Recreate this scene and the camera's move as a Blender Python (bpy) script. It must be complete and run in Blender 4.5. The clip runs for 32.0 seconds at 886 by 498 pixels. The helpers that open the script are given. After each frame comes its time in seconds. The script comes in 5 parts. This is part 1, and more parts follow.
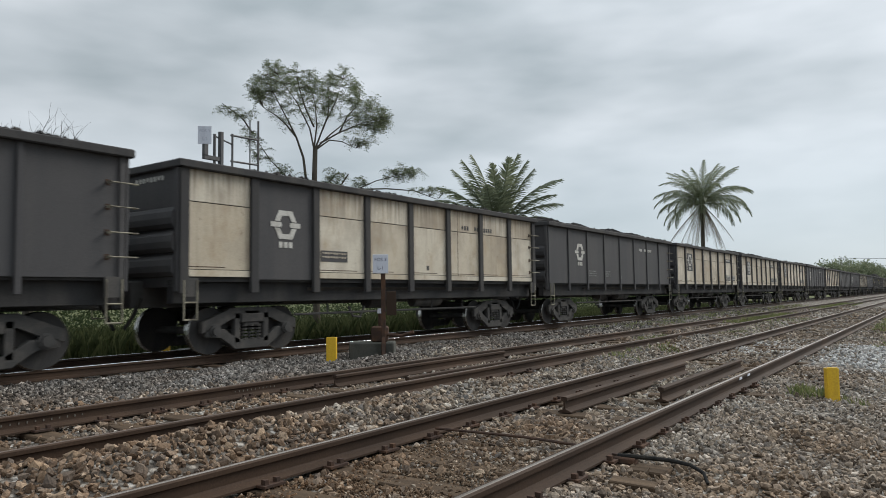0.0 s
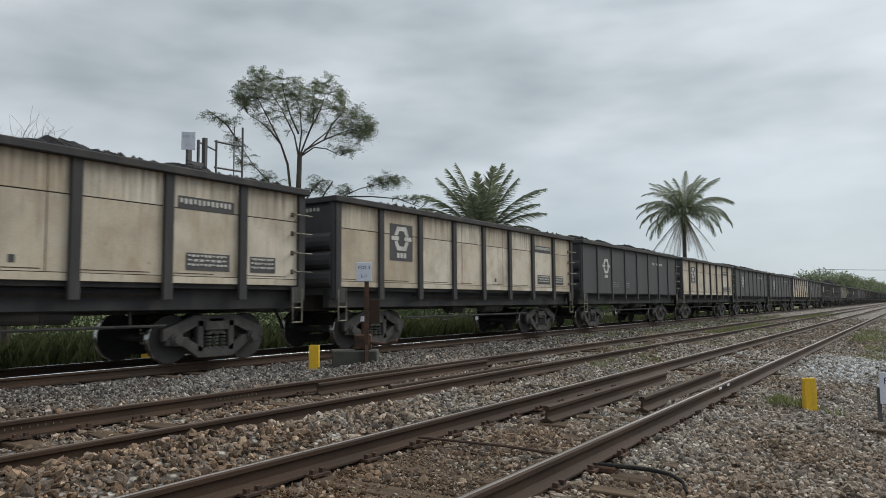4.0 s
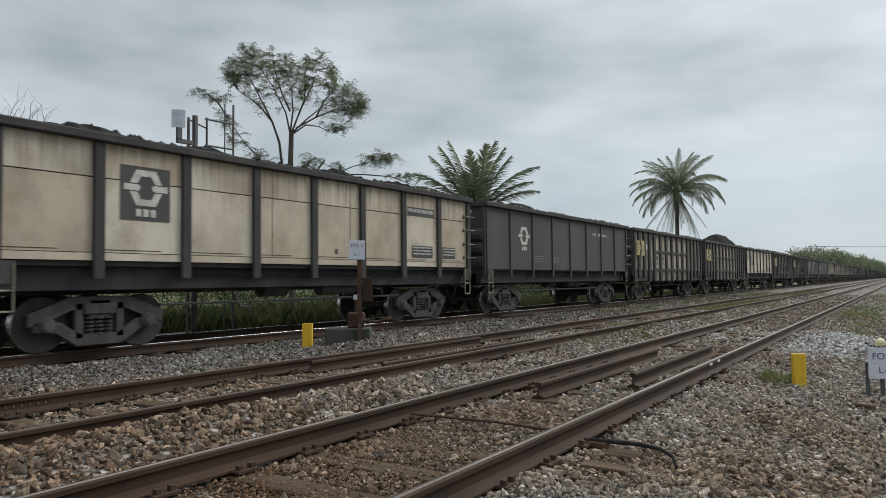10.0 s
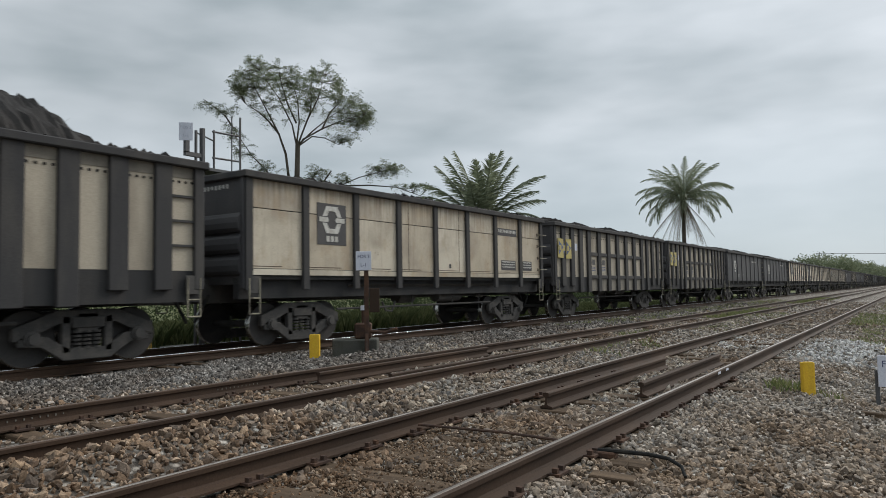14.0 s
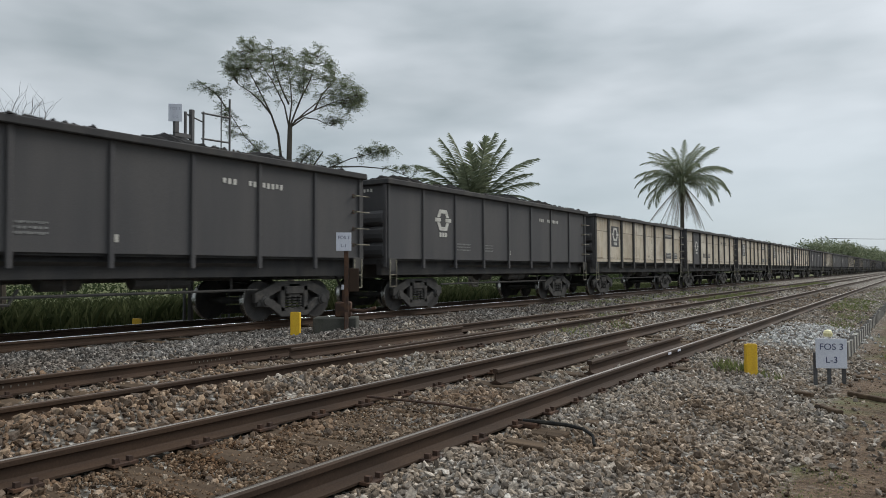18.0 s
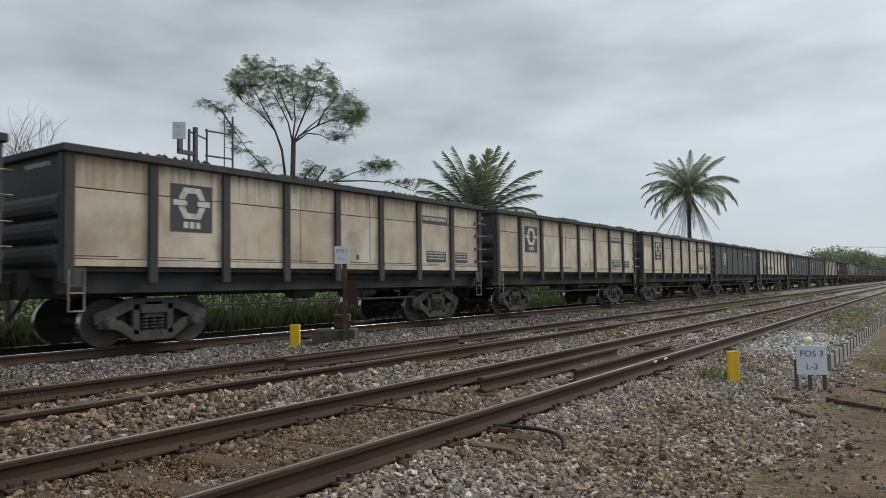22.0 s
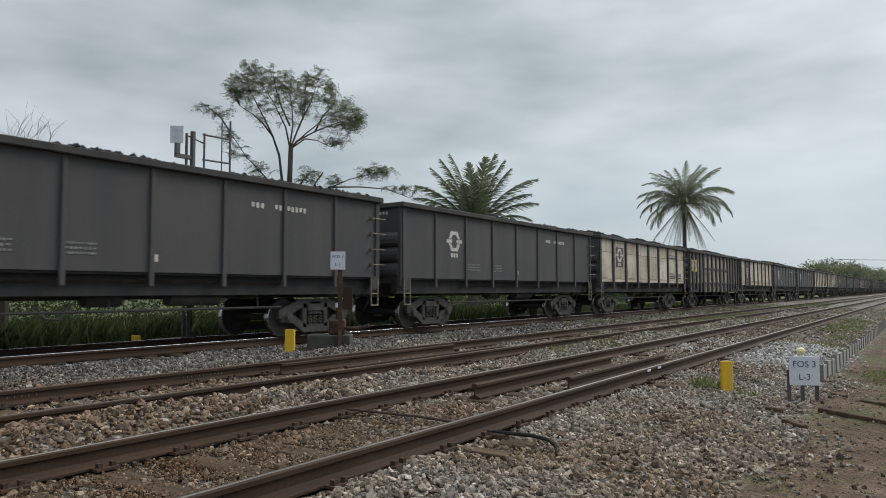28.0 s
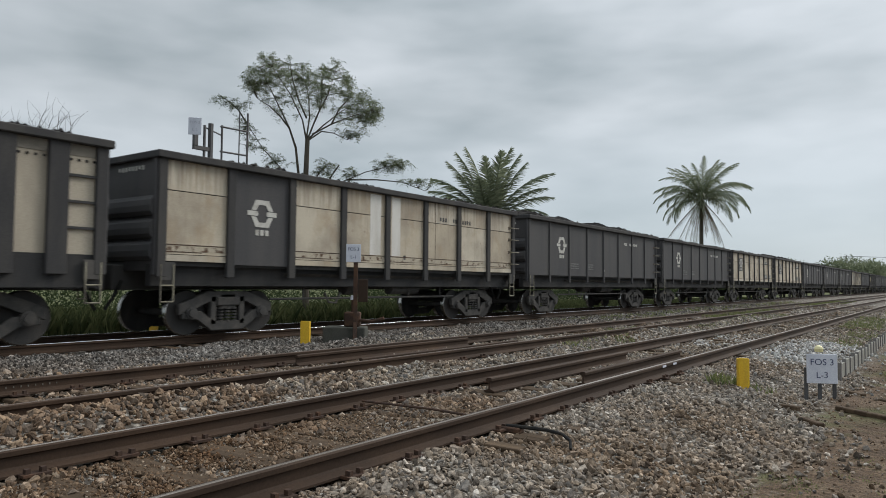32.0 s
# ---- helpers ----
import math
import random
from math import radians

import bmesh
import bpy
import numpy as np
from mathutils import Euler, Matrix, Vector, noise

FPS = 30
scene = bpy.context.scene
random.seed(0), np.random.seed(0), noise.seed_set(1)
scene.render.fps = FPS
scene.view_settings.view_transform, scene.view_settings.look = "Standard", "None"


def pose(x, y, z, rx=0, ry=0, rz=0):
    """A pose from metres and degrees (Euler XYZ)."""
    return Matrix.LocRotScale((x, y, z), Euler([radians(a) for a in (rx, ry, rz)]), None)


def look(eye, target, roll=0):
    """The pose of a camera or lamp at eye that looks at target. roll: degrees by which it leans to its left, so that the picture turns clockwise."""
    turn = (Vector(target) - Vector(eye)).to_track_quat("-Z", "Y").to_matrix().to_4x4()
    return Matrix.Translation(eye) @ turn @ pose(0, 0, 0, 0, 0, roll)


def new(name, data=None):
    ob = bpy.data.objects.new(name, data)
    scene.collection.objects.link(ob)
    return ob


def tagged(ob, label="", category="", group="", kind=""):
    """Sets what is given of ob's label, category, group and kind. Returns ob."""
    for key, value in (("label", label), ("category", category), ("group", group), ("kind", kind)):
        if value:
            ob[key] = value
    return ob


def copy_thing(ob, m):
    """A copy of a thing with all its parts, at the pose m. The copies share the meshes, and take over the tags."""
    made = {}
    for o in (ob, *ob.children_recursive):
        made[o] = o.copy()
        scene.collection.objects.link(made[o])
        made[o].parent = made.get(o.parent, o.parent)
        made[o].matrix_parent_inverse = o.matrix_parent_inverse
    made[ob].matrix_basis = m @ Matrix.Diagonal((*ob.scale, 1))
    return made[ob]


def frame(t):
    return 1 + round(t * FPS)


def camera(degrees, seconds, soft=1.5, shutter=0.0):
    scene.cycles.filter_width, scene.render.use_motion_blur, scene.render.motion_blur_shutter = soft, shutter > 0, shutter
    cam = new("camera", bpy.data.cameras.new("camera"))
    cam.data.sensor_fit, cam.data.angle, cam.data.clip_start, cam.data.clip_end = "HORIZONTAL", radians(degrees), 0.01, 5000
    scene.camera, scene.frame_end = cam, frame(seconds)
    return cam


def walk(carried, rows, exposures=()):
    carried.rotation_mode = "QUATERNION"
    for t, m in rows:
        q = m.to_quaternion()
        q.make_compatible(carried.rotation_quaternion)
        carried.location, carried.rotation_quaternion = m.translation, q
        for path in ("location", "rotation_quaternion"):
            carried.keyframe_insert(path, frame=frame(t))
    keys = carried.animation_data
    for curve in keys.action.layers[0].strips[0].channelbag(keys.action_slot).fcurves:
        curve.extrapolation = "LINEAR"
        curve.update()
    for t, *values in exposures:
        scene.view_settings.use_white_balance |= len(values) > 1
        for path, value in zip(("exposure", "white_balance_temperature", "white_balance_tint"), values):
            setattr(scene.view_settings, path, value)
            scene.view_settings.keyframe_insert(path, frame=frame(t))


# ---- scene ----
cam = camera(64.5, 32.0, soft=0.95, shutter=0.12)
PATH = [
    (0, (3.864, -0.058, 1.096), (2.712, 1.573, 1.226), -0.8),
    (0.5, (3.868, -0.068, 1.095), (2.728, 1.571, 1.223), -0.8),
    (1, (3.873, -0.078, 1.097), (2.735, 1.562, 1.228), -1.0),
    (1.5, (3.878, -0.084, 1.096), (2.741, 1.556, 1.232), -1.1),
    (2, (3.887, -0.083, 1.098), (2.755, 1.559, 1.244), -1.1),
    (2.5, (3.886, -0.081, 1.108), (2.76, 1.565, 1.259), -1.0),
    (3, (3.882, -0.075, 1.103), (2.762, 1.574, 1.258), -0.7),
    (3.5, (3.881, -0.081, 1.105), (2.766, 1.572, 1.26), -0.5),
    (5.5, (3.882, -0.09, 1.106), (2.781, 1.574, 1.236), -0.1),
    (6, (3.879, -0.076, 1.106), (2.787, 1.596, 1.225), 0.1),
    (6.5, (3.877, -0.073, 1.106), (2.79, 1.603, 1.213), 0.2),
    (7, (3.872, -0.067, 1.105), (2.786, 1.609, 1.205), 0.2),
    (7.5, (3.872, -0.062, 1.101), (2.785, 1.614, 1.196), 0.1),
    (8, (3.868, -0.058, 1.106), (2.782, 1.62, 1.196), 0.1),
    (8.5, (3.87, -0.056, 1.108), (2.785, 1.622, 1.196), -0.1),
    (9, (3.875, -0.071, 1.118), (2.788, 1.606, 1.205), -0.2),
    (9.5, (3.883, -0.071, 1.105), (2.79, 1.602, 1.191), -0.3),
    (10, (3.884, -0.066, 1.1), (2.785, 1.602, 1.19), -0.6),
    (10.5, (3.884, -0.068, 1.105), (2.78, 1.597, 1.202), -0.9),
    (11, (3.886, -0.074, 1.104), (2.775, 1.585, 1.207), -1.0),
    (11.5, (3.879, -0.067, 1.1), (2.767, 1.592, 1.206), -1.1),
    (12, (3.874, -0.062, 1.104), (2.765, 1.599, 1.209), -0.9),
    (12.5, (3.877, -0.063, 1.107), (2.771, 1.6, 1.212), -0.8),
    (13, (3.872, -0.071, 1.112), (2.767, 1.593, 1.216), -0.6),
    (13.5, (3.881, -0.07, 1.108), (2.773, 1.592, 1.217), -0.7),
    (14, (3.897, -0.089, 1.108), (2.784, 1.568, 1.226), -1.0),
    (14.5, (3.893, -0.064, 1.106), (2.768, 1.585, 1.229), -1.1),
    (16.5, (4.25, -0.106, 1.147), (3.119, 1.541, 1.231), 0.1),
    (17, (4.368, -0.056, 1.137), (3.235, 1.59, 1.214), 0.2),
    (17.5, (4.49, -0.107, 1.13), (3.359, 1.541, 1.193), 0.0),
    (18, (4.579, -0.142, 1.118), (3.455, 1.511, 1.18), -0.3),
    (18.5, (4.625, -0.155, 1.125), (3.51, 1.504, 1.193), -0.7),
    (19, (4.668, -0.148, 1.111), (3.562, 1.517, 1.193), -1.1),
    (19.5, (4.695, -0.09, 1.124), (3.593, 1.577, 1.215), -1.0),
    (20, (4.763, -0.075, 1.116), (3.655, 1.588, 1.2), -0.9),
    (20.5, (4.855, -0.127, 1.106), (3.743, 1.533, 1.177), -0.8),
    (21, (4.929, -0.163, 1.1), (3.809, 1.492, 1.174), -0.7),
    (21.5, (4.959, -0.181, 1.103), (3.827, 1.466, 1.188), -0.8),
    (22, (4.969, -0.204, 1.107), (3.823, 1.432, 1.204), -0.8),
    (22.5, (4.977, -0.211, 1.108), (3.827, 1.422, 1.213), -0.7),
    (23, (4.975, -0.215, 1.108), (3.833, 1.423, 1.221), -0.6),
    (23.5, (4.977, -0.19, 1.116), (3.842, 1.452, 1.234), -0.5),
    (24, (4.979, -0.194, 1.11), (3.85, 1.452, 1.23), -0.3),
    (24.5, (4.983, -0.195, 1.11), (3.857, 1.454, 1.231), -0.3),
    (25, (4.976, -0.197, 1.111), (3.854, 1.454, 1.232), -0.3),
    (25.5, (4.981, -0.205, 1.115), (3.861, 1.447, 1.238), -0.4),
    (27.5, (4.985, -0.234, 1.111), (3.853, 1.411, 1.234), -0.2),
    (28, (4.985, -0.236, 1.095), (3.85, 1.406, 1.213), -0.1),
    (28.5, (4.978, -0.239, 1.105), (3.842, 1.404, 1.216), 0.1),
    (29, (4.975, -0.228, 1.106), (3.837, 1.413, 1.211), 0.1),
    (29.5, (4.968, -0.218, 1.112), (3.824, 1.419, 1.21), 0.3),
    (30, (4.974, -0.238, 1.107), (3.823, 1.395, 1.202), 0.5),
    (30.5, (4.973, -0.231, 1.105), (3.814, 1.397, 1.198), 0.6),
    (31, (4.983, -0.261, 1.105), (3.82, 1.364, 1.199), 0.7),
    (31.5, (4.974, -0.258, 1.101), (3.807, 1.364, 1.198), 0.6),
    (32, (4.981, -0.253, 1.097), (3.811, 1.366, 1.196), 0.5),
]
walk(cam, [(t, look(eye, target, roll)) for t, eye, target, roll in PATH], [(0, 0.55), (1.2, 0.53), (2.6, 0.45), (32, 0.44)])

# ---- light ----
world = bpy.data.worlds.new("overcast_sky")
scene.world = world
world.use_nodes = True


def build_sky():
    nt = world.node_tree
    n, l = nt.nodes, nt.links
    n.clear()
    out, bg = n.new("ShaderNodeOutputWorld"), n.new("ShaderNodeBackground")
    sky = n.new("ShaderNodeTexSky")
    sky.sky_type, sky.sun_disc = "NISHITA", False
    sky.sun_elevation, sky.sun_rotation = radians(37), radians(24)
    co, mp = n.new("ShaderNodeTexCoord"), n.new("ShaderNodeMapping")
    mp.inputs["Scale"].default_value = (1.0, 1.0, 3.4)
    mp.inputs["Rotation"].default_value = (0.12, 0.05, 0.6)
    l.new(co.outputs["Generated"], mp.inputs["Vector"])
    big, fine = n.new("ShaderNodeTexNoise"), n.new("ShaderNodeTexNoise")
    for t, s, d in ((big, 1.75, 4.0), (fine, 5.5, 6.0)):
        t.inputs["Scale"].default_value, t.inputs["Detail"].default_value = s, d
        t.inputs["Roughness"].default_value = 0.5
        l.new(mp.outputs["Vector"], t.inputs["Vector"])
    add = n.new("ShaderNodeMath")
    add.operation = "MULTIPLY_ADD"
    add.inputs[1].default_value = 0.20
    l.new(fine.outputs["Fac"], add.inputs[0])
    l.new(big.outputs["Fac"], add.inputs[2])
    ramp = n.new("ShaderNodeValToRGB")
    e = ramp.color_ramp.elements
    e[0].position, e[0].color = 0.43, (0.250, 0.292, 0.312, 1)
    e[1].position, e[1].color = 0.71, (0.525, 0.562, 0.594, 1)
    l.new(add.outputs[0], ramp.inputs["Fac"])
    dot, lift = n.new("ShaderNodeVectorMath"), n.new("ShaderNodeMapRange")
    dot.operation = "DOT_PRODUCT"
    dot.inputs[1].default_value = SUN_WAY
    l.new(co.outputs["Generated"], dot.inputs[0])
    lift.inputs["From Min"].default_value, lift.inputs["From Max"].default_value = 0.25, 1.0
    lift.inputs["To Min"].default_value, lift.inputs["To Max"].default_value = 0.93, 1.09
    l.new(dot.outputs["Value"], lift.inputs["Value"])
    # a clouded sky is brightest overhead
    sep, top, both = n.new("ShaderNodeSeparateXYZ"), n.new("ShaderNodeMapRange"), n.new("ShaderNodeMath")
    l.new(co.outputs["Generated"], sep.inputs[0])
    l.new(sep.outputs["Z"], top.inputs["Value"])
    top.inputs["From Min"].default_value, top.inputs["From Max"].default_value = 0.35, 1.0
    top.inputs["To Min"].default_value, top.inputs["To Max"].default_value = 1.0, 2.1
    both.operation = "MULTIPLY"
    l.new(top.outputs[0], both.inputs[0])
    l.new(lift.outputs[0], both.inputs[1])
    glow = n.new("ShaderNodeVectorMath")
    glow.operation = "SCALE"
    low, murk = n.new("ShaderNodeMapRange"), n.new("ShaderNodeMix")
    low.inputs["From Min"].default_value, low.inputs["From Max"].default_value = 0.02, 0.24
    low.inputs["To Min"].default_value, low.inputs["To Max"].default_value = 0.75, 0.0
    l.new(sep.outputs["Z"], low.inputs["Value"])
    murk.data_type = "RGBA"
    murk.inputs["B"].default_value = (0.375, 0.442, 0.492, 1)
    l.new(low.outputs[0], murk.inputs["Factor"])
    l.new(ramp.outputs["Color"], murk.inputs["A"])
    l.new(murk.outputs["Result"], glow.inputs[0])
    l.new(both.outputs[0], glow.inputs["Scale"])
    mix = n.new("ShaderNodeMix")
    mix.data_type = "RGBA"
    mix.inputs["Factor"].default_value = 0.993
    l.new(sky.outputs["Color"], mix.inputs["A"])
    l.new(glow.outputs[0], mix.inputs["B"])
    l.new(mix.outputs["Result"], bg.inputs["Color"])
    bg.inputs["Strength"].default_value = SKY
    l.new(bg.outputs[0], out.inputs["Surface"])


SKY = 0.905
SUN_WAY = (0.33, 0.73, 0.60)       # towards the sun behind the clouds
build_sky()
sun = new("sun", bpy.data.lights.new("sun", "SUN"))
sun.data.energy, sun.data.angle, sun.data.color = 1.6, radians(25), (1.0, 0.96, 0.9)
sun.matrix_basis = look((33, 73, 60), (0, 0, 0))


# ---- materials ----
def material(name, rough=0.7, metal=0.0):
    m = bpy.data.materials.new(name)
    m.use_nodes = True
    b = m.node_tree.nodes["Principled BSDF"]
    b.inputs["Roughness"].default_value, b.inputs["Metallic"].default_value = rough, metal
    if rough > 0.6 and metal < 0.3:
        b.inputs["Specular IOR Level"].default_value = 0.18
    return m, m.node_tree.nodes, m.node_tree.links, b


def noise_node(n, l, scale, vec=None, detail=4.0, stretch=None, rough=0.55):
    t = n.new("ShaderNodeTexNoise")
    t.inputs["Scale"].default_value, t.inputs["Detail"].default_value = scale, detail
    t.inputs["Roughness"].default_value = rough
    if vec is not None:
        if stretch:
            mp = n.new("ShaderNodeMapping")
            mp.inputs["Scale"].default_value = stretch
            l.new(vec, mp.inputs["Vector"])
            vec = mp.outputs["Vector"]
        l.new(vec, t.inputs["Vector"])
    return t.outputs["Fac"]


def ramp_node(n, l, fac, stops):
    r = n.new("ShaderNodeValToRGB")
    e = r.color_ramp.elements
    while len(e) < len(stops):
        e.new(0.5)
    for k, (p, c) in enumerate(stops):
        e[k].position, e[k].color = p, (*c, 1)
    l.new(fac, r.inputs["Fac"])
    return r.outputs["Color"]


def mix_node(n, l, fac, a, b, mode="MIX"):
    m = n.new("ShaderNodeMix")
    m.data_type, m.blend_type = "RGBA", mode
    for key, v in (("Factor", fac), ("A", a), ("B", b)):
        s = m.inputs[key] if key == "Factor" else [i for i in m.inputs if i.name == key and i.type == "RGBA"][0]
        if isinstance(v, (int, float)):
            s.default_value = v
        elif isinstance(v, tuple):
            s.default_value = (*v, 1)
        else:
            l.new(v, s)
    return [o for o in m.outputs if o.type == "RGBA"][0]


def bump_node(n, l, b, height, strength=0.3, dist=0.01):
    k = n.new("ShaderNodeBump")
    k.inputs["Strength"].default_value, k.inputs["Distance"].default_value = strength, dist
    l.new(height, k.inputs["Height"])
    l.new(k.outputs["Normal"], b.inputs["Normal"])


def shifted(n, l):
    """Object coordinates, moved by each object's own random number."""
    co, info = n.new("ShaderNodeTexCoord"), n.new("ShaderNodeObjectInfo")
    mul, add = n.new("ShaderNodeMath"), n.new("ShaderNodeVectorMath")
    mul.operation, add.operation = "MULTIPLY", "ADD"
    mul.inputs[1].default_value = 37.0
    l.new(info.outputs["Random"], mul.inputs[0])
    l.new(co.outputs["Object"], add.inputs[0])
    l.new(mul.outputs[0], add.inputs[1])
    return add.outputs[0], info.outputs["Random"]


def worn(name, base, dirt, rough=0.65, metal=0.0, scale=2.0, amount=(0.45, 0.75), stretch=(1, 1, 0.25), grain=60.0, bump=0.15):
    """Painted or bare surface with streaks of dirt at large scale and grain at small scale."""
    m, n, l, b = material(name, rough, metal)
    v, rnd = shifted(n, l)
    a = noise_node(n, l, scale, v, 5.0, stretch)
    g = noise_node(n, l, grain, v, 3.0)
    f = ramp_node(n, l, a, ((amount[0], (0, 0, 0)), (amount[1], (1, 1, 1))))
    c = mix_node(n, l, f, base, dirt)
    c = mix_node(n, l, 0.25, c, ramp_node(n, l, g, ((0.3, (0.25, 0.25, 0.25)), (0.7, (0.9, 0.9, 0.9)))), "OVERLAY")
    l.new(c, b.inputs["Base Color"])
    bump_node(n, l, b, g, bump, 0.003)
    return m


def cream_paint():
    m, n, l, b = material("cream_paint", 0.6)
    v, rnd = shifted(n, l)
    streak = noise_node(n, l, 3.0, v, 6.0, (1, 2.6, 0.22))
    blot = noise_node(n, l, 0.9, v, 5.0)
    g = noise_node(n, l, 45.0, v, 3.0)
    c = ramp_node(n, l, rnd, ((0.0, (0.435, 0.37, 0.275)), (0.5, (0.52, 0.46, 0.36)), (1.0, (0.59, 0.54, 0.445))))
    c = mix_node(n, l, ramp_node(n, l, streak, ((0.56, (0, 0, 0)), (0.84, (0.7, 0.7, 0.7)))), c, (0.27, 0.21, 0.15))
    co, sep, drip = n.new("ShaderNodeTexCoord"), n.new("ShaderNodeSeparateXYZ"), n.new("ShaderNodeMapRange")
    l.new(co.outputs["Object"], sep.inputs[0])
    l.new(sep.outputs["Z"], drip.inputs["Value"])
    drip.inputs["From Min"].default_value, drip.inputs["From Max"].default_value = 2.55, 3.5
    thin = noise_node(n, l, 5.0, v, 4.0, (1, 2.2, 0.12))
    runs = n.new("ShaderNodeMath")
    runs.operation = "MULTIPLY"
    l.new(ramp_node(n, l, thin, ((0.38, (0, 0, 0)), (0.66, (1, 1, 1)))), runs.inputs[0])
    l.new(drip.outputs[0], runs.inputs[1])
    c = mix_node(n, l, runs.outputs[0], c, (0.17, 0.125, 0.085))
    c = mix_node(n, l, ramp_node(n, l, blot, ((0.45, (0, 0, 0)), (0.72, (0.75, 0.75, 0.75)))), c, (0.235, 0.19, 0.14))
    warm = noise_node(n, l, 1.7, v, 6.0, (1, 1, 0.7), 0.65)
    c = mix_node(n, l, ramp_node(n, l, warm, ((0.50, (0, 0, 0)), (0.70, (0.55, 0.55, 0.55)))), c, (0.33, 0.235, 0.135))
    patch = noise_node(n, l, 7.0, v, 5.0, (1, 1, 0.8), 0.7)
    c = mix_node(n, l, ramp_node(n, l, patch, ((0.64, (0, 0, 0)), (0.72, (0.6, 0.6, 0.6)))), c, (0.15, 0.10, 0.065))
    c = mix_node(n, l, 0.2, c, ramp_node(n, l, g, ((0.3, (0.3, 0.3, 0.3)), (0.7, (0.8, 0.8, 0.8)))), "OVERLAY")
    l.new(c, b.inputs["Base Color"])
    bump_node(n, l, b, blot, 0.25, 0.02)
    return m


def stone_material(name, tints, rusty, near=0.0):
    """Broken stone; near: how much the rust stain gathers where brake dust drips on the bed beside the near track."""
    m, n, l, b = material(name, 0.85)
    geo = n.new("ShaderNodeNewGeometry")
    co, sep = n.new("ShaderNodeTexCoord"), n.new("ShaderNodeSeparateXYZ")
    l.new(co.outputs["Object"], sep.inputs[0])
    c = ramp_node(n, l, geo.outputs["Random Per Island"], tints)
    zone = noise_node(n, l, 0.45, co.outputs["Object"], 4.0)
    if near:
        mr, add = n.new("ShaderNodeMapRange"), n.new("ShaderNodeMath")
        mr.inputs["From Min"].default_value, mr.inputs["From Max"].default_value = 7.5, 3.0
        mr.inputs["To Max"].default_value = near
        l.new(sep.outputs["Y"], mr.inputs["Value"])
        add.operation = "ADD"
        l.new(zone, add.inputs[0])
        l.new(mr.outputs[0], add.inputs[1])
        zone = add.outputs[0]
    c = mix_node(n, l, ramp_node(n, l, zone, ((0.44, (0, 0, 0)), (0.68, (0.9, 0.9, 0.9)))), c, rusty, "MULTIPLY")
    g = noise_node(n, l, 60.0, co.outputs["Object"], 5.0)
    c = mix_node(n, l, 0.55, c, ramp_node(n, l, g, ((0.3, (0.15, 0.15, 0.15)), (0.7, (0.9, 0.9, 0.9)))), "OVERLAY")
    l.new(c, b.inputs["Base Color"])
    bump_node(n, l, b, g, 0.5, 0.006)
    return m


def ground_material():
    m, n, l, b = material("ballast_dirt_and_grass", 0.95)
    co, sep = n.new("ShaderNodeTexCoord"), n.new("ShaderNodeSeparateXYZ")
    l.new(co.outputs["Object"], sep.inputs[0])
    v = co.outputs["Object"]
    vor = n.new("ShaderNodeTexVoronoi")
    vor.inputs["Scale"].default_value = 17.0
    l.new(v, vor.inputs["Vector"])
    hsv = n.new("ShaderNodeSeparateColor")
    l.new(vor.outputs["Color"], hsv.inputs[0])
    stones = ramp_node(n, l, hsv.outputs[0], ((0.0, (0.12, 0.108, 0.094)), (0.35, (0.29, 0.258, 0.22)), (0.7, (0.42, 0.38, 0.33)), (1.0, (0.56, 0.525, 0.475))))
    stones = mix_node(n, l, ramp_node(n, l, vor.outputs["Distance"], ((0.25, (0, 0, 0)), (0.6, (1, 1, 1)))), stones, (0.085, 0.072, 0.06))
    big = noise_node(n, l, 0.5, v, 5.0)
    small = noise_node(n, l, 9.0, v, 5.0)
    mid = noise_node(n, l, 2.2, v, 6.0, rough=0.7)
    fine = noise_node(n, l, 38.0, v, 4.0, rough=0.7)
    dirt = ramp_node(n, l, mid, ((0.32, (0.060, 0.040, 0.027)), (0.52, (0.115, 0.078, 0.052)), (0.72, (0.18, 0.135, 0.095))))
    dirt = mix_node(n, l, 0.75, dirt, ramp_node(n, l, fine, ((0.32, (0.12, 0.12, 0.12)), (0.5, (0.5, 0.5, 0.5)), (0.68, (0.92, 0.90, 0.86)))), "OVERLAY")
    grass = ramp_node(n, l, small, ((0.3, (0.055, 0.062, 0.026)), (0.7, (0.13, 0.14, 0.062))))
    dirt = mix_node(n, l, ramp_node(n, l, big, ((0.50, (0, 0, 0)), (0.60, (0.85, 0.85, 0.85)))), dirt, grass)

    def band(lo, hi):
        w = n.new("ShaderNodeMath")
        w.operation = "MULTIPLY_ADD"
        w.inputs[1].default_value = 0.9
        l.new(small, w.inputs[0])
        l.new(sep.outputs["X"], w.inputs[2])
        mr = n.new("ShaderNodeMapRange")
        mr.inputs["From Min"].default_value, mr.inputs["From Max"].default_value = lo, hi
        l.new(w.outputs[0], mr.inputs["Value"])
        return mr.outputs[0]

    c = mix_node(n, l, band(3.95, 4.35), stones, dirt)
    c = mix_node(n, l, band(-10.6, -11.4), c, grass)
    l.new(c, b.inputs["Base Color"])
    rough_earth = n.new("ShaderNodeMath")
    rough_earth.operation = "MULTIPLY_ADD"
    rough_earth.inputs[1].default_value = -0.9
    l.new(fine, rough_earth.inputs[0])
    l.new(vor.outputs["Distance"], rough_earth.inputs[2])
    bump_node(n, l, b, rough_earth.outputs[0], 0.7, -0.03)
    return m


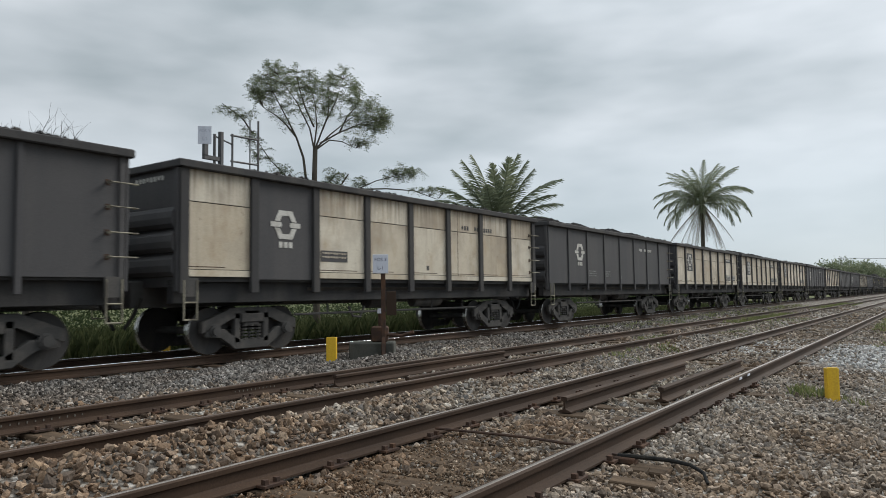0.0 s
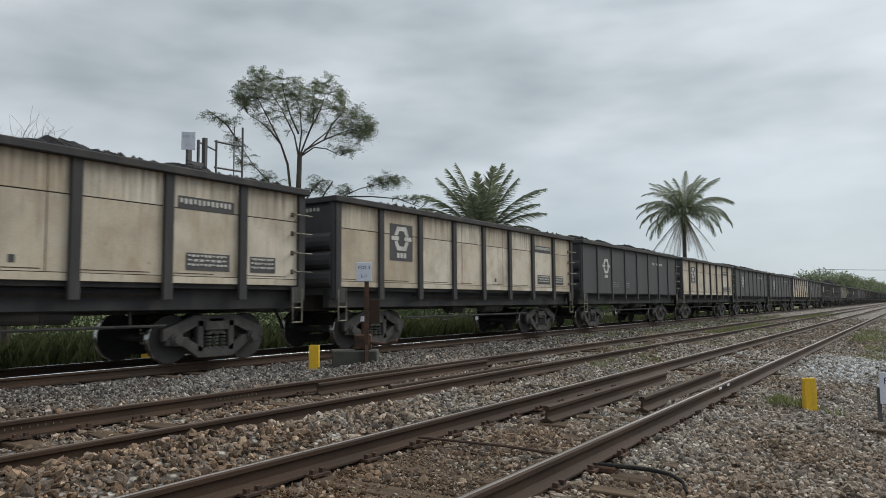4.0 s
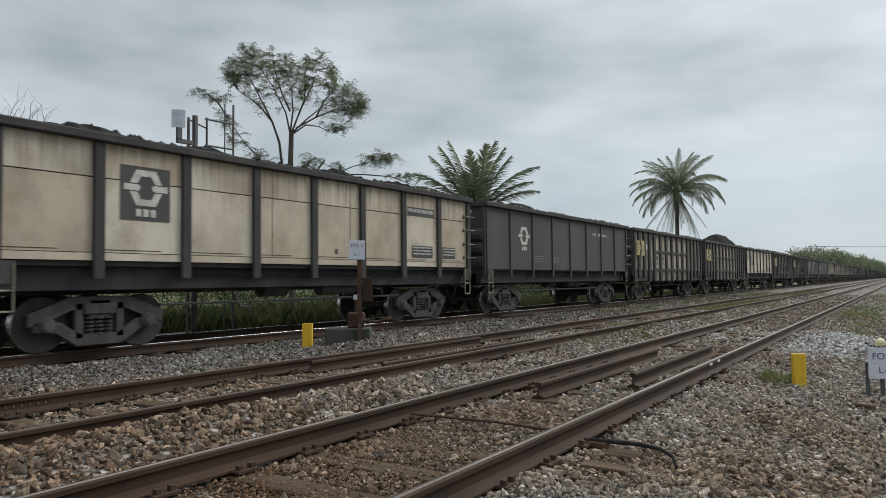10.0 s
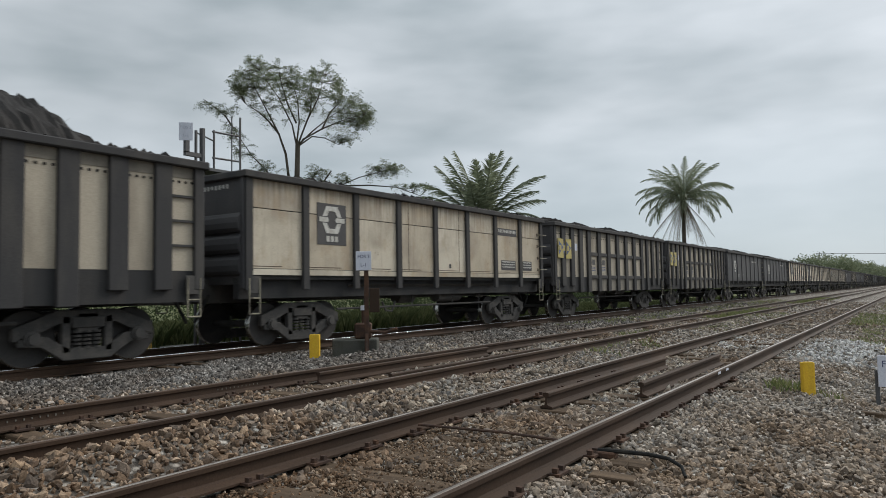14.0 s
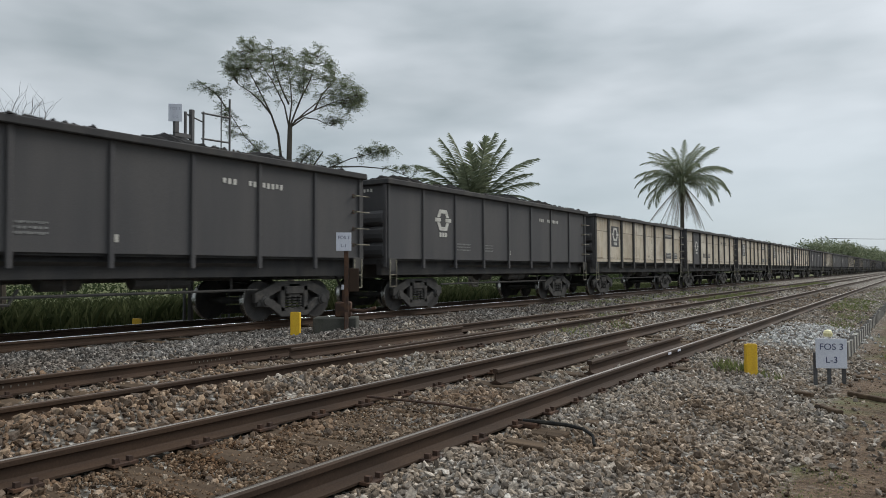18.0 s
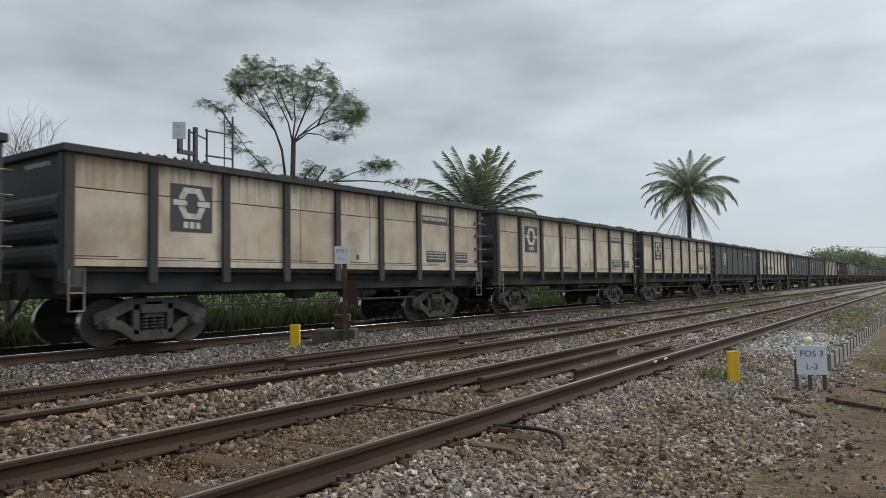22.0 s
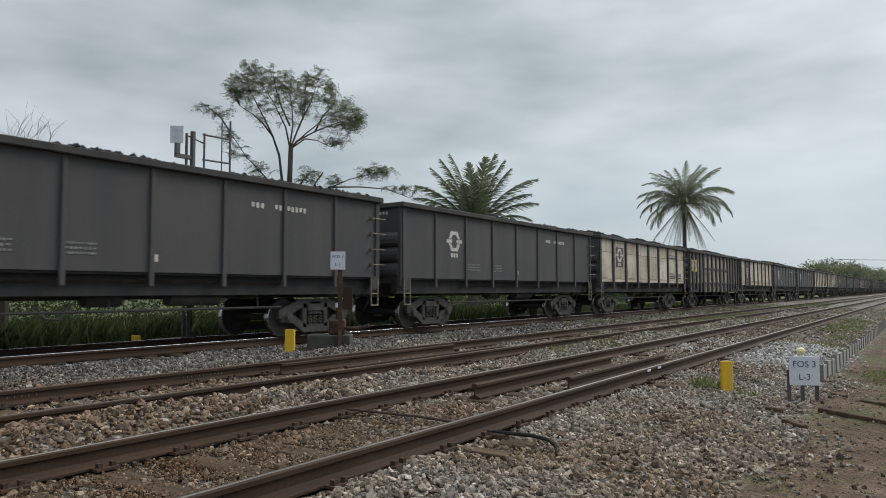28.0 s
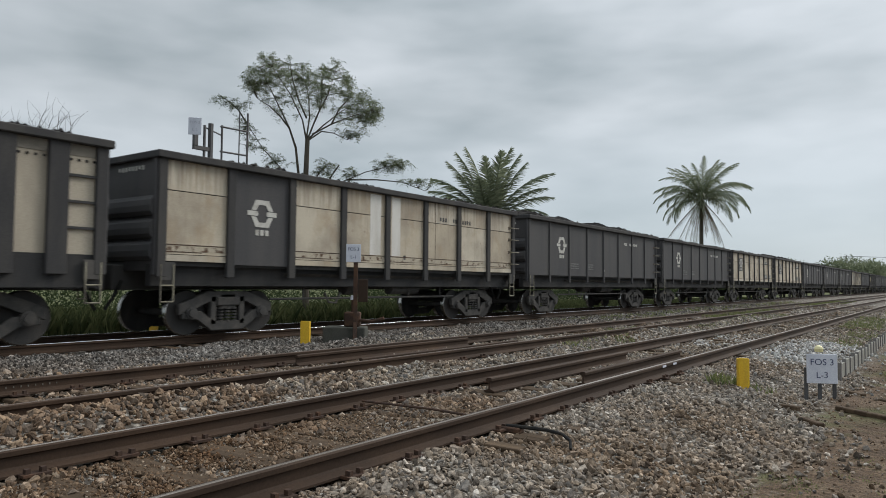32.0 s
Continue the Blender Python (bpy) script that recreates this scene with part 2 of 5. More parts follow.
def leaf_material(name, a, bcol, rough=0.55):
    m, n, l, b = material(name, rough)
    geo = n.new("ShaderNodeNewGeometry")
    c = ramp_node(n, l, geo.outputs["Random Per Island"], ((0.0, a), (1.0, bcol)))
    l.new(c, b.inputs["Base Color"])
    tr, mx = n.new("ShaderNodeBsdfTranslucent"), n.new("ShaderNodeMixShader")
    l.new(c, tr.inputs["Color"])
    mx.inputs[0].default_value = 0.42
    l.new(b.outputs[0], mx.inputs[1])
    l.new(tr.outputs[0], mx.inputs[2])
    l.new(mx.outputs[0], n["Material Output"].inputs["Surface"])
    return m


M = {
    "cream": cream_paint(),
    "rustcream": worn("rust_spotted_cream", (0.42, 0.37, 0.29), (0.10, 0.06, 0.04), 0.7, scale=7.0, amount=(0.5, 0.62), stretch=(1, 1, 1)),
    "dark": worn("dusty_dark_grey_paint", (0.062, 0.061, 0.064), (0.092, 0.087, 0.085), 0.62, scale=1.1, amount=(0.38, 0.82), stretch=(1, 1, 0.16)),
    "frame": worn("sooty_black_steel", (0.048, 0.047, 0.048), (0.076, 0.071, 0.066), 0.8),
    "fresh_paint": worn("pale_touch_up_paint", (0.62, 0.60, 0.56), (0.48, 0.45, 0.40), 0.6, scale=3.0),
    # darker than the frame steel, for the sills and low foot plates
    "sill": worn("darker_sill_steel", (0.038, 0.038, 0.039), (0.062, 0.058, 0.055), 0.85),
    "faintmark": worn("faded_stencil_grey", (0.22, 0.22, 0.215), (0.10, 0.10, 0.098), 0.7, scale=5.0, stretch=(1, 1, 1)),
    "under": worn("dusty_underframe", (0.066, 0.064, 0.062), (0.105, 0.096, 0.087), 0.9, scale=3.0),
    "bogie": worn("dusty_cast_steel", (0.060, 0.058, 0.056), (0.098, 0.09, 0.082), 0.9, scale=5.0, stretch=(1, 1, 1)),
    "wheel": worn("worn_wheel_steel", (0.052, 0.050, 0.049), (0.082, 0.075, 0.069), 0.85, 0.0, scale=4.0),
    "tread": worn("polished_tread", (0.45, 0.44, 0.42), (0.30, 0.28, 0.25), 0.25, 1.0, scale=8.0),
    "ore": stone_material("iron_ore", ((0.0, (0.012, 0.012, 0.013)), (1.0, (0.045, 0.042, 0.04))), (0.9, 0.8, 0.7)),
    "mark": worn("stencil_white", (0.52, 0.51, 0.475), (0.33, 0.31, 0.275), 0.7, scale=6.0, stretch=(1, 1, 1)),
    "plate": worn("grimy_cream_plate", (0.42, 0.37, 0.295), (0.22, 0.19, 0.15), 0.7, scale=1.2),
    "yellow": worn("dusty_yellow_plate", (0.42, 0.345, 0.105), (0.26, 0.21, 0.09), 0.6, scale=3.0),
    "blue": worn("faded_blue_paint", (0.06, 0.09, 0.20), (0.08, 0.08, 0.10), 0.6),
    "rust": worn("rusty_rail_steel", (0.042, 0.027, 0.019), (0.075, 0.046, 0.030), 0.75, 0.0, scale=1.5, stretch=(1, 0.4, 1)),
    "railtop": worn("running_surface_dull", (0.13, 0.095, 0.075), (0.075, 0.048, 0.035), 0.45, 0.2, scale=0.8, stretch=(6, 0.5, 1), amount=(0.4, 0.65)),
    "railworn": worn("running_surface_worn_grey", (0.36, 0.32, 0.285), (0.18, 0.145, 0.115), 0.36, 0.85, scale=1.2, stretch=(6, 0.4, 1), amount=(0.4, 0.7)),
    "railshine": worn("running_surface_bright", (0.92, 0.92, 0.92), (0.84, 0.84, 0.84), 0.2, 1.0, scale=3.0),
    "sleeper": worn("weathered_wood", (0.062, 0.042, 0.027), (0.12, 0.082, 0.052), 0.9, scale=3.0, stretch=(0.25, 3, 3), grain=90, bump=0.5),
    "iron": worn("rusty_iron", (0.06, 0.04, 0.032), (0.12, 0.065, 0.04), 0.8, 0.2, scale=6.0, stretch=(1, 1, 1)),
    "marker": worn("chipped_yellow_paint", (0.70, 0.42, 0.02), (0.48, 0.28, 0.03), 0.5, scale=4.0, amount=(0.5, 0.8)),
    "concrete": worn("weathered_concrete", (0.30, 0.29, 0.26), (0.14, 0.13, 0.11), 0.9, scale=2.5, stretch=(1, 1, 0.5), bump=0.3),
    "damp": worn("dark_damp_concrete", (0.075, 0.075, 0.066), (0.04, 0.042, 0.034), 0.85, scale=3.0, stretch=(1, 1, 0.5), bump=0.3),
    "board": worn("white_sign_board", (0.62, 0.64, 0.72), (0.50, 0.51, 0.58), 0.45, scale=3.0),
    "ink": worn("dark_blue_lettering", (0.045, 0.055, 0.13), (0.06, 0.07, 0.14), 0.6),
    "ladder": worn("pale_scuffed_steel", (0.27, 0.25, 0.19), (0.08, 0.07, 0.06), 0.7, scale=5.0, amount=(0.45, 0.65)),
    "steel": worn("grey_painted_steel", (0.085, 0.085, 0.088), (0.06, 0.05, 0.045), 0.6, 0.3, scale=3.0),
    "hose": worn("black_rubber", (0.016, 0.016, 0.016), (0.04, 0.036, 0.03), 0.9, scale=8.0),
    "stone": stone_material("crushed_ballast", ((0.0, (0.066, 0.055, 0.046)), (0.2, (0.167, 0.136, 0.107)), (0.42, (0.273, 0.220, 0.167)), (0.62, (0.255, 0.231, 0.204)), (0.78, (0.150, 0.144, 0.139)), (0.9, (0.396, 0.339, 0.264)), (1.0, (0.528, 0.484, 0.422))), (0.70, 0.555, 0.45), 0.26),
    "shoulder": stone_material("crushed_ballast_shoulder", ((0.0, (0.066, 0.055, 0.046)), (0.2, (0.19, 0.160, 0.130)), (0.42, (0.30, 0.25, 0.197)), (0.62, (0.275, 0.246, 0.216)), (0.78, (0.165, 0.156, 0.147)), (0.9, (0.39, 0.335, 0.275)), (1.0, (0.58, 0.54, 0.49))), (0.78, 0.63, 0.50), 0.16),
    "dusted": stone_material("ore_dusted_ballast", ((0.0, (0.043, 0.039, 0.036)), (0.3, (0.106, 0.095, 0.085)), (0.6, (0.162, 0.150, 0.140)), (0.85, (0.212, 0.196, 0.177)), (1.0, (0.374, 0.353, 0.327))), (0.78, 0.64, 0.53)),
    "faintink": worn("faded_blue_grey_lettering", (0.36, 0.38, 0.46), (0.44, 0.45, 0.52), 0.6),
    # darker tone of the cream plate, for panel heads and the lowest row
    "plate_dim": worn("dim_cream_plate", (0.22, 0.20, 0.168), (0.11, 0.10, 0.087), 0.8, scale=1.5),
    "fresh": stone_material("fresh_grey_stone", ((0.0, (0.20, 0.195, 0.19)), (0.4, (0.37, 0.365, 0.355)), (0.8, (0.51, 0.50, 0.475)), (1.0, (0.68, 0.66, 0.63))), (0.9, 0.84, 0.78)),
    "grit": stone_material("rusty_grit", ((0.0, (0.050, 0.036, 0.025)), (0.5, (0.144, 0.094, 0.058)), (0.85, (0.194, 0.144, 0.101)), (1.0, (0.302, 0.259, 0.209))), (0.85, 0.62, 0.42)),
    "ground": ground_material(),
    "bark": worn("grey_bark", (0.075, 0.065, 0.052), (0.13, 0.115, 0.095), 0.95, scale=4.0, bump=0.6),
    "leaf": leaf_material("feathery_leaf", (0.115, 0.140, 0.085), (0.21, 0.24, 0.14)),
    "shrub": leaf_material("dark_shrub_leaf", (0.026, 0.04, 0.018), (0.06, 0.078, 0.034), 0.95),
    "frond": leaf_material("palm_leaflet", (0.13, 0.155, 0.10), (0.24, 0.265, 0.17)),
    "dryfrond": leaf_material("dry_palm_leaflet", (0.09, 0.075, 0.045), (0.16, 0.13, 0.08)),
    # darker copy of the grass: the shade by the train is in its colours
    "verge": leaf_material("verge_grass_with_shade", (0.045, 0.062, 0.026), (0.15, 0.165, 0.075), 0.9),
    "grass": leaf_material("grass_blade", (0.095, 0.130, 0.045), (0.27, 0.28, 0.12)),
    "lampglass": worn("cream_lamp_cap", (0.75, 0.68, 0.38), (0.60, 0.54, 0.32), 0.35),
    "wallplaster": worn("stained_grey_render", (0.22, 0.21, 0.20), (0.12, 0.11, 0.10), 0.9, scale=0.8, bump=0.2),
}


# ---- mesh helpers ----
def box(bm, x0, x1, y0, y1, z0, z1):
    v = [bm.verts.new((x, y, z)) for x in (x0, x1) for y in (y0, y1) for z in (z0, z1)]
    for f in ((0, 1, 3, 2), (4, 6, 7, 5), (0, 4, 5, 1), (2, 3, 7, 6), (0, 2, 6, 4), (1, 5, 7, 3)):
        bm.faces.new([v[k] for k in f])
    return bm


def boxes(*rows):
    bm = bmesh.new()
    for r in rows:
        box(bm, *r)
    return bm


def tube(bm, pts, radii, n=6, caps=True):
    """A round bar through the points; radii: one number or one for each point."""
    pts = [Vector(p) for p in pts]
    if isinstance(radii, (int, float)):
        radii = [radii] * len(pts)
    rings = []
    for k, p in enumerate(pts):
        d = (pts[min(k + 1, len(pts) - 1)] - pts[max(k - 1, 0)]).normalized()
        side = d.cross(Vector((0, 0, 1)) if abs(d.z) < 0.9 else Vector((1, 0, 0))).normalized()
        up = side.cross(d)
        rings.append([bm.verts.new(p + radii[k] * (math.cos(a) * side + math.sin(a) * up)) for a in (2 * math.pi * j / n for j in range(n))])
    for a, b in zip(rings, rings[1:]):
        for j in range(n):
            bm.faces.new((a[j], a[(j + 1) % n], b[(j + 1) % n], b[j]))
    if caps:
        bm.faces.new(rings[0][::-1])
        bm.faces.new(rings[-1])
    return bm


def extrude_y(bm, profile, y0, y1):
    """A prism along y with the given x, z outline."""
    a = [bm.verts.new((x, y0, z)) for x, z in profile]
    b = [bm.verts.new((x, y1, z)) for x, z in profile]
    k = len(profile)
    for j in range(k):
        bm.faces.new((a[j], a[(j + 1) % k], b[(j + 1) % k], b[j]))
    bm.faces.new(a[::-1])
    bm.faces.new(b)
    return bm


def extrude_x(bm, outline, x0, x1):
    """A plate across x with the given y, z outline."""
    a = [bm.verts.new((x0, y, z)) for y, z in outline]
    b = [bm.verts.new((x1, y, z)) for y, z in outline]
    k = len(outline)
    for j in range(k):
        bm.faces.new((a[j], a[(j + 1) % k], b[(j + 1) % k], b[j]))
    bm.faces.new(a[::-1])
    bm.faces.new(b)
    return bm


def mesh_of(bm, mat, name, bevel=0.0):
    if bevel:
        bmesh.ops.bevel(bm, geom=list(bm.edges), offset=bevel, segments=1, affect="EDGES")
    bmesh.ops.recalc_face_normals(bm, faces=bm.faces)
    me = bpy.data.meshes.new(name)
    bm.to_mesh(me)
    bm.free()
    me.materials.append(M[mat] if isinstance(mat, str) else mat)
    return me


def part(name, bm, mat, parent, label="", at=None, bevel=0.0):
    me = bm if isinstance(bm, bpy.types.Mesh) else mesh_of(bm, mat, name, bevel)
    ob = new(name, me)
    ob.parent = parent
    if at is not None:
        ob.matrix_basis = at
    if label:
        tagged(ob, label)
    return ob


def thing(name, at, label, category, group="", kind=""):
    ob = new(name)
    ob.empty_display_size = 0.2
    ob.matrix_basis = at
    return tagged(ob, label, category, group, kind)


def solid(name, bm, mat, label, category, at=None, group="", kind="", bevel=0.0):
    ob = new(name, bm if isinstance(bm, bpy.types.Mesh) else mesh_of(bm, mat, name, bevel))
    if at is not None:
        ob.matrix_basis = at
    return tagged(ob, label, category, group, kind)


def smooth(ob):
    for p in ob.data.polygons:
        p.use_smooth = True
    return ob


def raw_mesh(name, verts, faces, mat):
    me = bpy.data.meshes.new(name)
    me.from_pydata(verts, [], faces)
    me.materials.append(M[mat])
    return me


# ---- ground ----
L3, L2, L1 = 0.835, -2.615, -8.605      # track centre lines
RAILS = {L3: (0.0, 1.67), L2: (-3.45, -1.78), L1: (-9.44, -7.77)}
rng = np.random.default_rng(7)


def wave(x, y, s, k):
    return np.sin(x * s + k) * np.sin(y * s * 0.83 + 1.7 * k) + 0.6 * np.sin(x * s * 2.3 + y * s * 1.9 + 2.1 * k)


def ground_height(x, y):
    """Height of the ballast and the earth at x, y (arrays)."""
    x, y = np.asarray(x, float), np.asarray(y, float)
    z = np.full(np.broadcast(x, y).shape, -0.21)
    z = z + 0.022 * wave(x, y, 1.6, 0.4) + 0.012 * wave(x, y, 4.1, 1.3)
    for c, h, w in ((-0.98, 0.20, 0.45), (-4.9, 0.13, 0.75), (-6.4, 0.05, 0.5)):
        z = z + h * np.exp(-(((x - c) / w) ** 2)) * (0.75 + 0.35 * np.sin(y * 0.55 + c))
    z = z + 0.12 * np.exp(-(((x - 2.75) / 0.5) ** 2) - ((y - 16.0) / 1.6) ** 2)
    z = z + 0.07 * np.exp(-(((x + 1.25) / 0.4) ** 2) - ((y - 1.8) / 1.0) ** 2)
    for c in (2.02,):
        z = z + 0.035 * np.exp(-(((x - c) / 0.3) ** 2)) * (0.8 + 0.4 * np.sin(y * 1.7 + c))
    right = np.clip((x - 2.3) / 1.6, 0, 1)
    z = z - 0.13 * right * right * (3 - 2 * right)
    z = z - 0.05 * np.clip((x - 4.0) / 3, 0, 1)
    left = np.clip((-10.2 - x) / 1.5, 0, 1)
    z = z - 0.18 * left
    far = np.clip((np.abs(x + 2) - 40) / 200, 0, 1)
    return z * (1 - far) - 0.4 * far


def build_ground():
    def lines(lo, hi, step, far, grow=1.25):
        a = list(np.arange(lo, hi, step))
        s, v = step, a[-1]
        while v < far:
            s *= grow
            v += s
            a.append(v)
        s, v = step, a[0]
        while v > -far:
            s *= grow
            v -= s
            a.insert(0, v)
        return np.array(a)

    xs, ys = lines(-12, 7, 0.17, 2500), lines(-2, 34, 0.22, 3500)
    gx, gy = np.meshgrid(xs, ys, indexing="ij")
    gz = ground_height(gx, gy)
    verts = np.stack([gx, gy, gz], -1).reshape(-1, 3)
    k = np.arange(len(xs) * len(ys)).reshape(len(xs), len(ys))
    faces = np.stack([k[:-1, :-1], k[1:, :-1], k[1:, 1:], k[:-1, 1:]], -1).reshape(-1, 4)
    ob = new("ground", raw_mesh("ground", verts.tolist(), faces.tolist(), "ground"))
    smooth(ob)
    tagged(ob, "ballast bed, bare earth and rough grass beside the tracks", "ground", kind="structure")


build_ground()

# ---- tracks ----
PROFILE = [(-0.075, -0.17), (0.075, -0.17), (0.075, -0.155), (0.018, -0.135), (0.010, -0.12), (0.010, -0.055), (0.034, -0.042), (0.036, -0.012),
           (0.028, -0.003), (-0.028, -0.003), (-0.036, -0.012), (-0.034, -0.042), (-0.010, -0.055), (-0.010, -0.12), (-0.018, -0.135), (-0.075, -0.155)]


FLAT = [(-0.027, -0.004), (-0.025, 0.0), (0.025, 0.0), (0.027, -0.004)]
CROWN = [(-0.026, -0.007), (-0.012, -0.0012), (0.0, 0.0), (0.012, -0.0012), (0.026, -0.007)]


def rail(x, y0, y1, shine, label, name="rail", wide=1.0):
    r = thing(name, pose(x, 0, 0), label, "rail", "rails of the three tracks")
    part("rail_body", extrude_y(bmesh.new(), PROFILE, y0, y1), "rust", r)
    part("running_surface", extrude_y(bmesh.new(), [(a * wide, z) for a, z in (FLAT if shine == "railshine" else CROWN)], y0, y1), shine, r, "polished running surface" if shine == "railshine" else "worn running surface")
    return r


for track, (a, b) in RAILS.items():
    for x in (a, b):
        if track == L1:
            rail(x, -450, 1500, "railshine", "rusty steel rail with a bright running surface under the train", wide=0.85)
        elif track == L3:
            rail(x, -40, 1500, "railworn", "dark rust-brown steel rail with a dull worn head", wide=0.95)
        else:
            rail(x, -40, 1500, "railtop", "rust-brown steel rail on wooden sleepers")
for x, y0, y1, dz in ((0.53, 6.86, 11.18, -0.008), (1.16, 8.1, 12.05, -0.008), (-3.16, 7.2, 11.9, -0.01), (-2.1, 7.5, 12.1, -0.01)):
    g = rail(x, y0, y1, "rust", "short rusty check rail inside the track", "check_rail")
    g.matrix_basis = pose(x, 0, dz)


def sleepers():
    base = None
    for c, y0, count in ((L3, -1.14, 66), (L2, -1.0, 66), (L1, 1.0, 64)):
        for k in range(count):
            m = pose(c + 0.03 * math.sin(k * 2.3 + c), y0 + 0.62 * k + 0.02 * math.sin(k * 5.1), -0.187, 0, 0, 0.6 * math.sin(k * 3.7))
            if base is None:
                bm = boxes((-1.4, 1.4, -0.12, 0.12, -0.17, 0.0))
                base = solid("sleeper", bm, "sleeper", "weathered brown wooden sleeper sunk in the ballast", "sleeper", m, "sleepers under the rails", bevel=0.012)
            else:
                copy_thing(base, m)


sleepers()


def rail_fixings():
    """Tie plates with spikes where the rails of the two near tracks cross the sleepers."""
    base = None
    for c, y0 in ((L3, -1.14), (L2, -1.0)):
        for x in RAILS[c]:
            for k in range(5, 19):
                m = pose(x, y0 + 0.62 * k, -0.172)
                if base is None:
                    base = thing("tie_plate", m, "rusty tie plate with four spikes under a rail", "tie plate", "tie plates on the sleepers")
                    part("plate", boxes((-0.16, 0.16, -0.09, 0.09, 0.0, 0.018)), "iron", base)
                    for sx in (-0.115, 0.115):
                        for sy in (-0.05, 0.05):
                            part("spike", boxes((sx - 0.02, sx + 0.02, sy - 0.016, sy + 0.016, 0.018, 0.05)), "iron", base)
                else:
                    copy_thing(base, m)


rail_fixings()


# ---- loose ballast ----
def rock_shapes(count=8):
    bm = bmesh.new()
    bmesh.ops.create_icosphere(bm, subdivisions=1, radius=1.0)
    v = np.array([x.co[:] for x in bm.verts])
    f = np.array([[x.index for x in p.verts] for p in bm.faces])
    bm.free()
    shapes = []
    for k in range(count):
        s = v * (0.70 + 0.58 * rng.random((len(v), 1)))
        s = s * np.array([1.12, 0.64 + 0.28 * rng.random(), 0.46 + 0.26 * rng.random()])
        for _ in range(6):
            d = rng.normal(size=3)
            d /= np.linalg.norm(d)
            h = 0.35 + 0.24 * rng.random()
            over = np.clip(s @ d - h, 0, None)
            s = s - over[:, None] * d
        shapes.append(s)
    return shapes, f


def scatter_stones(name, spots, sizes, mat, label, lift=0.3):
    shapes, f = rock_shapes()
    n = len(spots)
    q = rng.normal(size=(n, 4))
    q /= np.linalg.norm(q, axis=1, keepdims=True)
    w, x, y, z = q.T
    rot = np.stack([1 - 2 * (y * y + z * z), 2 * (x * y - z * w), 2 * (x * z + y * w), 2 * (x * y + z * w), 1 - 2 * (x * x + z * z), 2 * (y * z - x * w),
                    2 * (x * z - y * w), 2 * (y * z + x * w), 1 - 2 * (x * x + y * y)], -1).reshape(n, 3, 3)
    pick = rng.integers(0, len(shapes), n)
    base = np.stack(shapes)[pick] * sizes[:, None, None]
    verts = np.einsum("nij,nkj->nki", rot, base) + spots[:, None, :]
    verts[:, :, 2] += (lift * sizes)[:, None]
    k = verts.shape[1]
    faces = (f[None] + (np.arange(n) * k)[:, None, None]).reshape(-1, 3)
    me = bpy.data.meshes.new(name)
    me.vertices.add(n * k)
    me.vertices.foreach_set("co", verts.astype(np.float32).ravel())
    me.loops.add(len(faces) * 3)
    me.loops.foreach_set("vertex_index", faces.astype(np.int32).ravel())
    me.polygons.add(len(faces))
    me.polygons.foreach_set("loop_start", np.arange(0, len(faces) * 3, 3, dtype=np.int32))
    me.update(calc_edges=True)
    me.polygons.foreach_set("use_smooth", np.zeros(len(faces), bool))
    me.materials.append(M[mat])
    return tagged(new(name, me), label, "ballast", kind="stuff")


